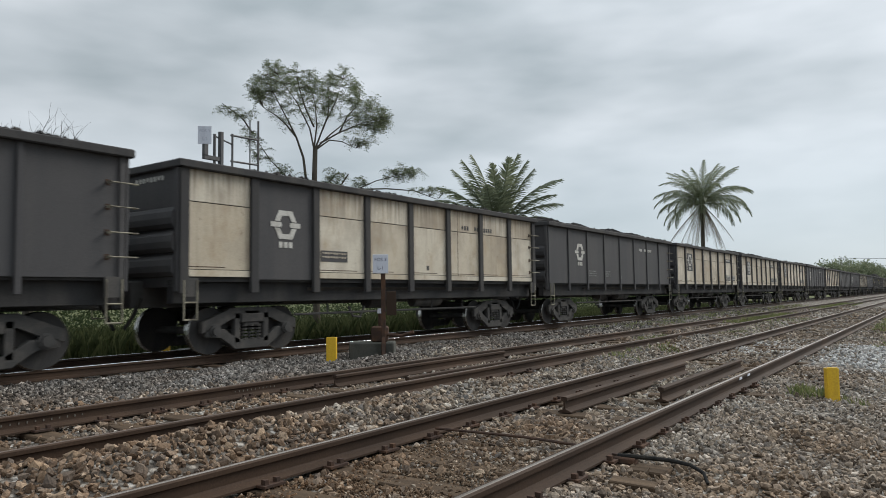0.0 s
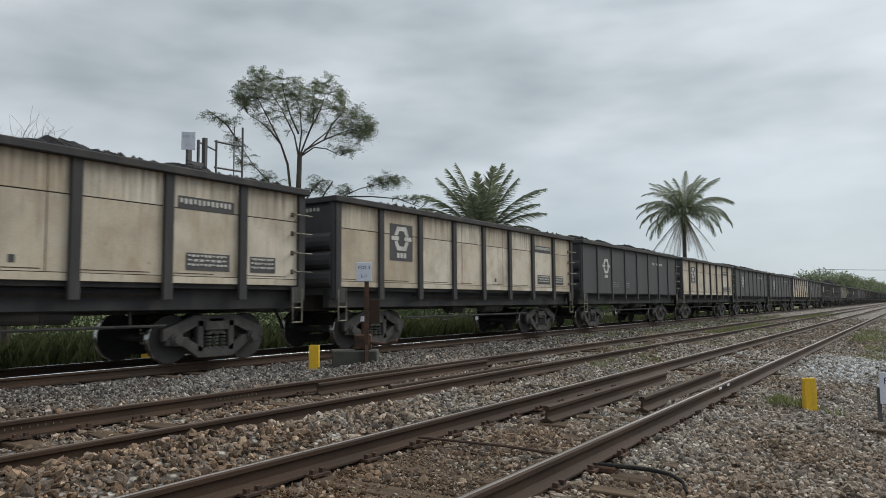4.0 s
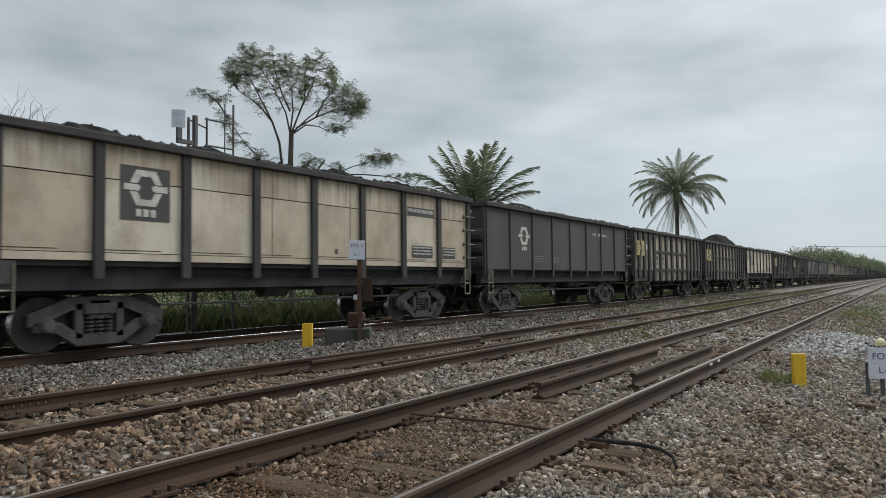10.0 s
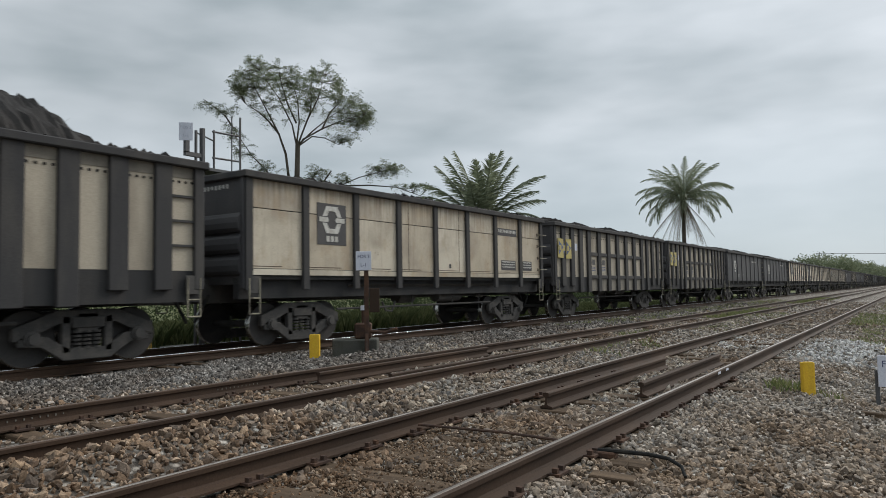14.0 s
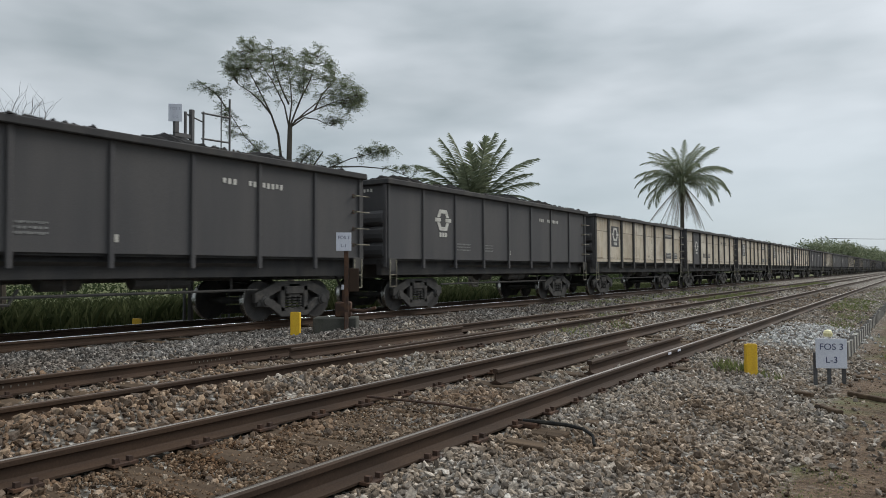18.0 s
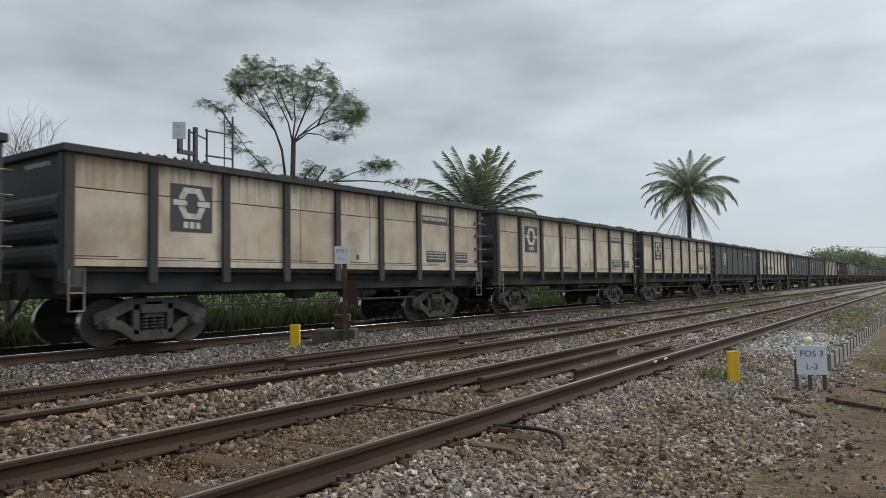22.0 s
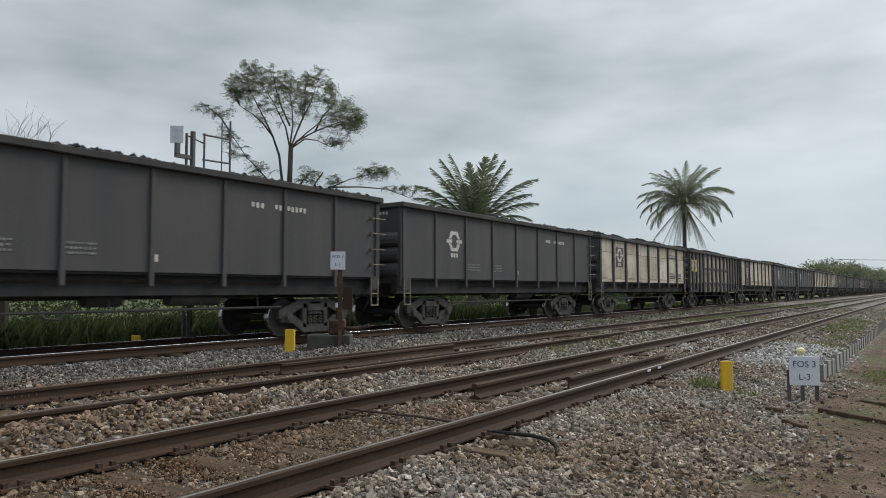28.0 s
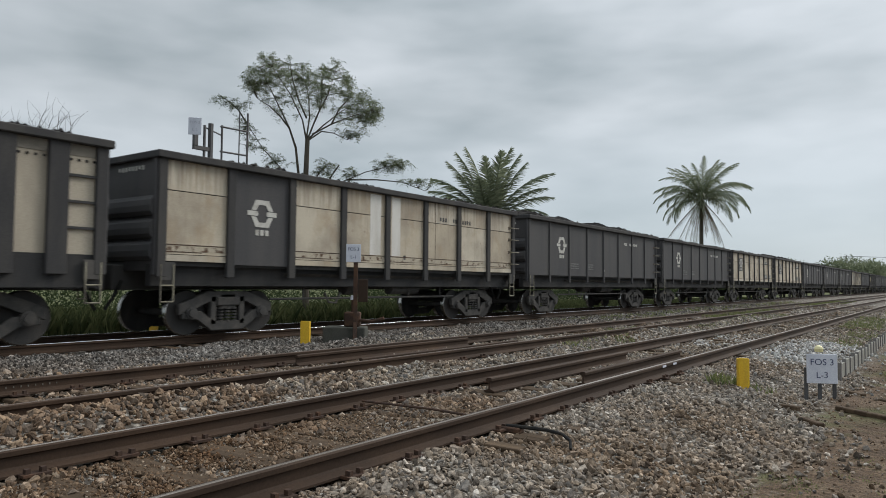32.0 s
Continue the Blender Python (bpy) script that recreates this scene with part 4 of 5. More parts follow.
def ribbed_gondola(label):
    """Taller ribbed wagon with narrow end bays, wide middle bays and two ledges."""
    w = thing("gondola_wagon", pose(0, 0, 0), label, "freight wagon", "wagons of the ore train")
    edges = [0.0]
    for k in range(14):
        edges.append(edges[-1] + (0.83 if k < 4 or k > 9 else 1.093))
    edges = [e * 2 * HALF / edges[-1] - HALF for e in edges]
    away = boxes((-SIDE, -SIDE + 0.03, -HALF, HALF, 1.48, 3.46))
    for e in edges:
        y = max(-HALF + 0.1, min(HALF - 0.1, e))
        box(away, -POST_OUT, -SIDE - 0.002, y - 0.15, y + 0.15, 1.22, 3.45)
    part("side_wall", away, "frame", w)
    for side in (1,):
        xa, xb = sorted((side * (SIDE - 0.05), side * (SIDE - 0.02)))
        for k in range(14):
            y0, y1 = edges[k], edges[k + 1]
            mid = 4 <= k <= 9
            rows = ((2.52, 3.42), (1.60, 2.50), (0.98, 1.55)) if mid else ((1.55, 3.42),)
            for z0, z1 in rows:
                part("side_panel", boxes((xa, xb, y0, y1, z0, z1)), "plate_dim" if z0 < 1 else "plate", w)
            if not mid:
                part("foot_plate", boxes((xa, xb, y0, y1, 0.98, 1.545)), "sill", w, "dark lower plate")
            if mid:
                for z in (2.50, 1.56):
                    part("ledge", boxes((*sorted((side * (SIDE - 0.05), side * (POST_OUT - 0.02))), y0 + 0.2, y1 - 0.2, z - 0.075, z + 0.075)), "frame", w, bevel=0.015)
            part("panel_head", boxes((*sorted((side * (SIDE - 0.03), side * (SIDE - 0.008))), y0, y1, 3.24, 3.46)), "plate_dim", w, "dim upper strip of the panel")
            tagged(part("rivet_row", boxes(*((SIDE - 0.02, SIDE - 0.004, y0 + 0.22 + (y1 - y0 - 0.44) * j / 3 - 0.02, y0 + 0.22 + (y1 - y0 - 0.44) * j / 3 + 0.02, 3.15, 3.19) for j in range(4))), "hose", w), kind="stuff")
            if k == 13:
                for z in (2.0, 2.45, 2.9):
                    part("rung", boxes((SIDE - 0.03, SIDE + 0.03, y0 + 0.1, y1 - 0.1, z - 0.022, z + 0.022)), "frame", w)
        for k in range(15):
            y = max(-HALF + 0.1, min(HALF - 0.1, edges[k]))
            half = 0.17 if 0 < k < 14 else 0.1
            bm = boxes((SIDE - 0.02, POST_OUT, y - half, y + half, 0.95 if 2 < k < 12 else 1.2, 3.45))
            part("side_post", bm, "frame", w, bevel=0.012)
        s = side
        y = (edges[0] + 0.83) * s
        x = s * (POST_OUT + 0.004)
        for y0, y1, z0, z1, dx, tilt in ((-0.58, -0.11, -0.38, 0.34, 0.0, -1.0), (-0.10, 0.12, -0.30, 0.26, -0.03, 0.0), (0.13, 0.62, -0.40, 0.34, 0.0, 1.5)):
            board = part("emblem_board", boxes((0, 0.02, y0, y1, z0, z1)), "yellow", w, "dusty yellow board with part of a blue arrow emblem", pose(x + dx, y, 2.63, tilt, 0, 0))
        for pts, y0, y1, tilt in ((((-0.53, 0.27), (-0.53, -0.27), (-0.13, 0.02)), -0.58, -0.11, -1.0), (((0.16, 0.25), (0.16, -0.27), (0.59, 0.0)), 0.13, 0.62, 1.5)):
            part("arrow_emblem", extrude_x(bmesh.new(), pts, 0, 0.006), "blue", w, "faded blue arrow", pose(x + 0.021, y, 2.63, tilt, 0, 0))
        part("arrow_emblem", extrude_x(bmesh.new(), [(-0.09, 0.22), (-0.09, -0.24), (0.10, -0.1), (0.10, 0.1)], 0, 0.006), "blue", w, "faded blue arrow", pose(x - 0.009, y, 2.63))
        for j, yy in enumerate((-0.40, 0.0, 0.30)):
            part("letter_block", boxes((0, 0.006, yy - 0.09, yy + 0.09, -0.10, 0.10)), "yellow", w, "", pose(x + (0.028 if j != 1 else -0.002), y, 2.63))
        part("patch", boxes((0, 0.006, -0.16, 0.16, -0.14, 0.14)), "board", w, "small pale square patch", plate_at((edges[2] + edges[3]) / 2, 2.72, SIDE - 0.018))
        for k in (5, 6):
            yy = (edges[k - 1] + edges[k]) / 2 * s
            part("notice", boxes((0, 0.006, -0.26, 0.26, -0.32, 0.28)), "plate", w, "pale notice sheet", plate_at(yy, 2.05, s * (SIDE - 0.018), s))
            part("notice_block", boxes((0, 0.005, -0.15, 0.15, 0.0, 0.22)), "steel", w, "grey block of small writing", plate_at(yy, 2.06, s * (SIDE - 0.012), s))
            stuff_part("notice_writing", bars((7, 6, 7), 0.42, 0.2, 0.25), "blue", w, "rows of faded blue writing", plate_at(yy, 1.88, s * (SIDE - 0.012), s))
    return w


def train():
    loads = [ore_load(3, 0.36), ore_load(5, 0.85), ore_load(8, 0.68), ore_load(11, 1.4)]
    words = {
        "B": "cream-painted ore wagon with dark posts and rust streaks",
        "A": "cream ore wagon with one dark bay carrying an emblem",
        "C": "dark grey ore wagon with a pale painted emblem",
        "M": "ribbed grimy ore wagon with a yellow emblem board",
    }
    order = "CACBBBCBCCBCMMBMMCCBABBBCACCBMACCBBCCCBCMCCBCCBCCCBCCMCBCCCC"
    made, wagons = {}, []
    for k, c in enumerate(order):
        load = (0, 0, 1, 2, 1, 0, 1, 0, 1, 2, 1, 0, 0, 3, 2, 1, 0, 1, 1, 0, 0, 2, 2, 2, 2, 0, 2, 2, 1, 1, 0, 1)[k % 32]
        sort = (c, load, (k > 9) + (k == 30) if c == "A" else 0)
        if sort not in made:
            w = ribbed_gondola(words[c]) if c == "M" else gondola({"A": ("panel", "panel_long", "panel_patched")[sort[2]], "B": "cream", "C": "dark"}[c], words[c])
            common_parts(w, "dark", loads[load], c != "M")
            made[sort] = w
        else:
            w = copy_thing(made[sort], pose(0, 0, 0))
        w.matrix_basis = pose(L1, start_of(k), 0)
        wagons.append(w)
    return wagons


def start_of(k):
    """Where the middle of the wagon stands at the start of the clip."""
    return PITCH * k - 0.44


wagons = train()


# ---- signs, markers and small line-side things ----
def writing(name, text, size, at, mat, parent):
    cu = bpy.data.curves.new(name, "FONT")
    cu.body, cu.size, cu.align_x, cu.align_y, cu.extrude = text, size, "CENTER", "CENTER", 0.001
    tmp = bpy.data.objects.new(name, cu)
    whole = bpy.data.meshes.new_from_object(tmp)
    bpy.data.objects.remove(tmp)
    root = list(range(len(whole.vertices)))

    def find(k):
        while root[k] != k:
            k = root[k]
        return k

    for e in whole.edges:
        i, j = find(e.vertices[0]), find(e.vertices[1])
        root[max(i, j)] = min(i, j)
    for r in sorted({find(k) for k in range(len(root))}):
        # one mesh for each letter
        mine = [k for k in range(len(root)) if find(k) == r]
        at_new = {k: n for n, k in enumerate(mine)}
        me = raw_mesh(name, [tuple(whole.vertices[k].co) for k in mine], [[at_new[k] for k in p.vertices] for p in whole.polygons if p.vertices[0] in at_new], mat)
        part(name, me, None, parent, at=at)


def sign_board(parent, w, h, at, lines, ink="ink"):
    """White board that faces local -y, with two lines of dark writing."""
    b = part("board", boxes((-w / 2, w / 2, -0.008, 0.008, -h / 2, h / 2)), "board", parent, "white board with dark blue lettering", at, bevel=0.004)
    for k, text in enumerate(lines):
        writing("letter", text, w * 0.31, pose(0, -0.010, h * (0.22 - 0.44 * k), 90, 0, 0), ink, b)
    return b


def marker_post(x, y, h, label, wide=0.085):
    p = thing("marker_post", pose(x, y, float(ground_height(x, y)) - 0.02, 0, 0, 28), label, "marker post", "yellow clearance markers")
    part("post", boxes((-wide, wide, -0.02, 0.02, 0, h)), "marker", p, bevel=0.006)
    for s in (-1, 1):
        part("flange", boxes((s * wide - 0.012, s * wide + 0.012, -0.02, 0.075, 0, h - 0.01)), "marker", p, bevel=0.004)


marker_post(-5.93, 9.97, 0.52, "yellow painted steel marker post in the ballast")
marker_post(2.75, 9.6, 0.42, "yellow painted steel marker post beside the rails", 0.058)
marker_post(-11.2, 9.8, 0.32, "low yellow marker post in the grass behind the train")


def line_sign_one():
    z = float(ground_height(-5.1, 10.5))
    s = thing("track_sign", pose(-5.25, 10.75, z, 0, 0, 40), "white track sign on a rusty rail post with a switch stand", "track sign")
    part("post", boxes((-0.045, 0.045, -0.03, 0.03, 0, 1.75)), "iron", s, bevel=0.008)
    part("gusset", extrude_x(bmesh.new(), [(-0.22, 0.0), (0.22, 0.0), (0.05, 0.38), (-0.05, 0.38)], -0.03, 0.03), "iron", s)
    part("target", boxes((0.06, 0.26, -0.02, 0.02, 0.80, 1.28)), "rust", s, "red-brown target plate", bevel=0.006)
    sign_board(s, 0.31, 0.38, pose(-0.05, -0.045, 1.83), ("FOS 3", "L-1"))
    return s


def switch_stand():
    z = float(ground_height(-5.5, 10.7))
    s = thing("switch_stand", pose(-5.62, 11.0, z, 0, 0, 35), "rusty switch stand with a small white lamp on a concrete block", "switch stand")
    part("block", boxes((-0.55, 0.35, -0.3, 0.3, -0.05, 0.30)), "damp", s, "dark damp concrete block", bevel=0.02)
    part("gearbox", boxes((-0.12, 0.22, -0.14, 0.14, 0.30, 0.62)), "iron", s, bevel=0.03)
    bm = bmesh.new()
    tube(bm, [(0.05, 0, 0.6), (0.05, 0, 0.9)], 0.035, 8)
    part("spindle", bm, "iron", s)
    bm = bmesh.new()
    tube(bm, [(0.05, 0, 0.88), (0.05, 0, 0.98)], [0.06, 0.05], 10)
    part("lamp_cap", bm, "board", s, "small white cap")
    bm = bmesh.new()
    tube(bm, [(0.2, -0.1, 0.45), (0.5, -0.15, 0.42), (0.75, -0.2, 0.5)], 0.035, 7)
    part("lever", bm, "iron", s)


def line_sign_three():
    z = float(ground_height(3.6, 9.8))
    s = thing("track_sign", pose(3.61, 9.85, z, 0, 0, 24), "low white track sign on short grey posts beside the ballast", "track sign")
    for x in (-0.16, 0.0, 0.17):
        part("post", boxes((x - 0.022, x + 0.022, 0.0, 0.03, -0.05, 0.40)), "steel", s, bevel=0.004)
    sign_board(s, 0.36, 0.37, pose(0.02, -0.012, 0.39), ("FOS 3", "L-3"))
    bm = bmesh.new()
    tube(bm, [(0.0, 0.03, 0.60), (0.0, 0.03, 0.64), (0.0, 0.03, 0.67), (0.0, 0.03, 0.685)], [0.05, 0.055, 0.04, 0.01], 12)
    part("lamp_cap", bm, "lampglass", s, "cream domed cap")


line_sign_one()
switch_stand()
line_sign_three()


solid("concrete_block", boxes((-0.3, 0.3, -0.5, 0.5, -0.1, 0.24)), "damp", "dark damp concrete block in the grass behind the train", "concrete block", pose(-11.3, 10.9, -0.38), bevel=0.02)


def signal_gantry():
    """Steel ladder, guard rails and a sign on a mast, behind the train."""
    s = thing("signal_mast", pose(-11.0, 11.0, -0.35), "grey steel signal mast with platform, ladder and a small sign", "signal mast")
    rod = lambda *p, r=0.03: tube(bmesh.new(), p, r, 6)
    part("mast", rod((0, 0.19, 0), (0, 0.19, 5.68), r=0.075), "steel", s)
    part("mast_pipe", rod((0, 0.0, 0), (0, 0.0, 5.6), r=0.04), "steel", s)
    part("platform", boxes((-0.4, 0.4, -0.2, 1.5, 4.55, 4.62)), "steel", s)
    for y, z1 in ((0.55, 5.70), (1.40, 6.2), (1.12, 6.18)):
        part("stanchion", rod((0, y, 4.0), (0, y, z1), r=0.03 if y != 1.12 else 0.018), "steel", s)
    for z in (4.98, 5.66):
        part("guard_rail", rod((0, 0.5, z), (0, 1.4, z + 0.02), r=0.026), "steel", s)
    part("guard_rail", rod((0, 0.0, 5.55), (0, 0.55, 5.42), r=0.02), "steel", s)
    for k in range(7):
        part("rung", rod((0, 1.12, 4.1 + 0.3 * k), (0, 1.4, 4.1 + 0.3 * k), r=0.008), "steel", s)
    part("ladder_rail", rod((0, 1.12, 0), (0, 1.12, 4.1), r=0.018), "steel", s)
    part("ladder_rail", rod((0, 1.40, 0), (0, 1.40, 4.1), r=0.03), "steel", s)
    part("bracket", boxes((-0.05, 0.05, -0.33, 0.2, 4.92, 5.02), (-0.05, 0.05, -0.33, -0.22, 5.0, 5.5)), "steel", s)
    sign_board(s, 0.33, 0.45, pose(0.09, -0.36, 5.50, 0, 0, 45), ("FOS 3", "L-2"), "faintink")


signal_gantry()


def point_rod():
    """Thin rod across the near track with a rubber hose at its end."""
    s = thing("point_rod", pose(0, 5.12, 0), "thin rusty rod across the track with a black hose", "point rod")
    bm = bmesh.new()
    tube(bm, [(0.10, 0, -0.10), (1.0, 0.0, -0.085), (1.55, 0, -0.10)], 0.012, 6)
    part("rod", bm, "iron", s)
    bm = bmesh.new()
    tube(bm, [(1.78, 0.0, -0.14), (2.0, 0.0, -0.13), (2.2, -0.01, -0.125), (2.36, -0.05, -0.13), (2.47, -0.13, -0.155), (2.52, -0.22, -0.20)], [0.018, 0.018, 0.016, 0.014, 0.013, 0.011], 8)
    part("hose", bm, "hose", s, "black rubber hose")
    part("clamp", boxes((1.72, 1.95, -0.05, 0.05, -0.19, -0.14)), "iron", s, bevel=0.01)


point_rod()
solid("plank", boxes((-0.15, 0.15, -0.07, 0.07, -0.02, 0.02)), "sleeper", "short weathered brown plank on the ballast", "plank", pose(2.15, 4.50, -0.165, 2, 3, 8), bevel=0.008)


def rail_chalk():
    """Faded pale chalk strokes on the web of the middle track's rail."""
    for y, w, n in ((3.35, 1.0, 13), (6.05, 0.7, 11)):
        ob = solid("chalk_marking", bars((n,), w, 0.032, 0.84), "plate_dim", "faded pale chalk strokes on a rusty rail", "chalk marking", pose(-3.4385, y, -0.09), "chalk on the rails", kind="stuff")


rail_chalk()
# bright glints on the near rail, painted as small white plates
for y in (9.59, 10.05):
    solid("chalk_dab", boxes((0, 0.005, -0.07, 0.07, -0.014, 0.014)), "board", "small white dab painted as a glint on a rail head", "chalk marking", pose(1.707, y, -0.03), "chalk on the rails")


def edge_fence():
    """Low kerb of concrete posts and boards along the edge of the ballast."""
    f = thing("retaining_fence", pose(3.55, 12.0, -0.34), "low fence of weathered concrete posts and boards holding the ballast", "fence", kind="")
    for k in range(70):
        y = 0.62 * k
        part("post", boxes((0.0, 0.062, y - 0.03, y + 0.03, -0.1, 0.29 + 0.02 * math.sin(k * 2.7))), "wallplaster", f, "darker post", at=pose(0, 0, 0, 0, 0, 0))
        part("board", boxes((0.0, 0.045, y + 0.034, y + 0.586, -0.1, 0.25 + 0.015 * math.sin(k * 1.9))), "concrete", f)


edge_fence()
for k, (x, y, a, n) in enumerate(((4.22, 9.02, 53, 0.9), (3.78, 7.95, 38, 0.36), (3.46, 8.62, 70, 0.22), (4.42, 10.15, 65, 0.5), (3.85, 10.9, 40, 0.5), (4.7, 12.5, 20, 0.9))):
    solid("timber_scrap", boxes((-0.04, 0.04, -n / 2, n / 2, 0, 0.055)), "sleeper", "dark rotten timber lying on the bare earth", "timber", pose(x, y, float(ground_height(x, y)) - 0.01, 0, 0, a), "scrap timbers", bevel=0.01)

wall = thing("boundary_wall", pose(4.7, 71, -0.4), "stained grey rendered wall beside the line", "wall")
part("wall_body", boxes((0, 9, 0, 0.25, 0, 2.3)), "wallplaster", wall)
part("coping", boxes((-0.05, 9.05, -0.05, 0.30, 2.3, 2.4)), "concrete", wall)


# ---- plants ----
def leaf_cloud(centres, per, spread, size, seed, flat=0.5):
    """Small leaf blades scattered round the centres: vertices and faces."""
    r = np.random.default_rng(seed)
    c = np.repeat(np.asarray(centres, float), per, 0)
    p = c + r.normal(size=c.shape) * spread * np.array([1, 1, flat])
    d = r.normal(size=c.shape)
    d /= np.linalg.norm(d, axis=1, keepdims=True)
    e = np.cross(d, r.normal(size=c.shape))
    e /= np.linalg.norm(e, axis=1, keepdims=True)
    s = size * r.uniform(0.6, 1.4, (len(p), 1))
    v = np.stack([p - d * s, p + e * s * 0.35, p + d * s, p - e * s * 0.35], 1).reshape(-1, 3)
    f = np.arange(len(v)).reshape(-1, 4)
    return v, f


def grow(bm, tips, start, way, length, radius, depth, r, spread=0.55, up=0.25):
    """One branch and its side branches; the ends are added to tips."""
    pts, p, d = [start], Vector(start), Vector(way).normalized()
    n = 4
    for k in range(n):
        d = (d + Vector((r.normal(0, 0.16), r.normal(0, 0.16), r.normal(0.04, 0.10)))).normalized()
        p = p + d * length / n
        pts.append(p.copy())
    tube(bm, pts, [radius * (1 - 0.55 * k / n) for k in range(n + 1)], 5 if depth > 0 else 4, caps=False)
    if depth == 0:
        tips.extend(tuple(q) for q in pts[2:])
        return
    for k in range(3 if depth > 1 else 4):
        q = pts[min(n, 2 + k % 3)]
        w = (d + Vector((r.normal(0, spread), r.normal(0, spread), r.normal(up, 0.25)))).normalized()
        grow(bm, tips, tuple(q), tuple(w), length * r.uniform(0.5, 0.75), radius * 0.5, depth - 1, r, spread, up)


def acacia():
    r = np.random.default_rng(21)
    t = thing("tree", pose(-14.3, 17.7, -0.4), "slender feathery-leaved tree with an open domed crown", "tree")
    right, deep = Vector((0.70, 0.72, 0)), Vector((-0.72, 0.70, 0))
    at = lambda a, z, b=0.0: right * a + deep * b + Vector((0, 0, z + 0.4))
    bm, nodes, sprays = bmesh.new(), [], []
    tube(bm, [at(0.1, -0.4), at(0.04, 2.5), at(0.0, 4.9), at(0.04, 6.45)], [0.13, 0.115, 0.10, 0.085], 9)
    tube(bm, [at(0.0, 3.4), at(-0.25, 5.0, 0.15), at(-0.38, 6.1, 0.1), at(-0.62, 6.8, 0.0)], [0.062, 0.052, 0.044, 0.034], 7)
    # main limbs: start, way points and depth at the end
    limbs = (((0.0, 6.4), (-0.15, 7.1), (-0.6, 8.0), (-1.25, 8.9), -0.5), ((0.0, 6.4), (0.1, 7.3), (0.05, 8.1), (-0.1, 8.8), 0.6), ((0.04, 6.4), (0.35, 7.2), (0.75, 8.0), (1.0, 8.8), -0.7),
             ((0.04, 6.4), (0.6, 7.0), (1.25, 7.6), (1.9, 8.1), 0.6), ((0.2, 6.6), (0.9, 7.0), (1.6, 7.3), (2.35, 7.55), -0.3), ((0.1, 6.4), (0.55, 6.75), (1.0, 6.72), (1.5, 6.5), 0.2),
             ((-0.62, 6.8), (-0.9, 7.4), (-1.3, 8.2), (-1.75, 9.1), 0.3), ((-0.62, 6.8), (-0.95, 7.2), (-1.3, 7.5), (-1.75, 7.75), -0.4), ((0.3, 7.1), (0.5, 7.7), (0.55, 8.3), (0.5, 8.9), 0.9),
             ((0.0, 7.2), (-0.3, 7.8), (-0.5, 8.4), (-0.6, 8.9), -0.9), ((0.9, 7.0), (1.2, 7.7), (1.6, 8.2), (1.7, 8.6), 0.8))
    thin = (((0.0, 4.3), (-0.8, 5.2), (-1.55, 6.0), (-2.2, 7.0), 0.1), ((-2.2, 7.0), (-2.45, 7.4), (-2.8, 7.7), (-3.2, 8.0), 0.2), ((0.1, 4.2), (1.1, 4.75), (2.2, 5.25), (3.3, 5.55), -0.2),
            ((1.5, 4.95), (2.6, 5.0), (3.6, 4.95), (4.5, 4.65), 0.2), ((0.15, 4.6), (0.5, 5.2), (0.75, 5.5), (0.9, 5.6), 0.2))
    for k, (*limb, depth) in enumerate(limbs + thin):
        small = k >= len(limbs)
        pts = [at(a, z, depth * j / 3) for j, (a, z) in enumerate(limb)]
        tube(bm, pts, [0.034, 0.026, 0.018, 0.010] if small else [0.036, 0.027, 0.018, 0.009], 6, caps=False)
        nodes.extend((pts[j] + (pts[j + 1] - pts[j]) * u, small) for j in range(3) for u in (0.0, 0.33, 0.67, 1.0))
    ends = []
    # the dome: its top and bottom line over the distance from the trunk
    across = (-2.25, -1.6, -0.9, -0.2, 0.6, 1.3, 2.0, 2.75)
    high, low = (8.5, 9.55, 9.25, 8.95, 9.25, 9.15, 8.55, 7.75), (8.1, 7.5, 7.2, 7.3, 7.2, 6.9, 6.75, 7.2)
    while len(ends) < 350:
        a, u = r.uniform(-2.25, 2.75), r.random() ** 0.6
        z0, z1 = np.interp(a, across, low), np.interp(a, across, high)
        if noise.noise((a * 1.3, u * 2.2, 4.0)) > -0.32:
            ends.append((a, z0 + (z1 - z0) * u, r.uniform(-1.3, 1.3) * math.sqrt(1 - (a / 3.0) ** 2), False))
    # the loose side branches: middle, half width, half height, half depth, sprays
    for a, z, ra, rz, rb, count in ((1.45, 6.75, 0.6, 0.22, 0.3, 12), (-2.6, 7.7, 0.75, 0.3, 0.3, 15), (-2.25, 6.85, 0.4, 0.5, 0.3, 10), (-1.7, 6.2, 0.6, 0.5, 0.3, 12), (-1.0, 5.5, 0.6, 0.4, 0.3, 12), (3.1, 5.65, 1.0, 0.32, 0.5, 36),
                                    (1.7, 5.25, 0.5, 0.25, 0.3, 9), (4.1, 4.95, 0.85, 0.24, 0.3, 15), (0.65, 5.35, 0.55, 0.45, 0.3, 18)):
        for _ in range(count):
            u = r.normal(size=3)
            u = u / np.linalg.norm(u) * r.uniform(0.35, 1.0)
            ends.append((a + ra * u[0], z + rz * u[2], rb * u[1], z != 6.75))
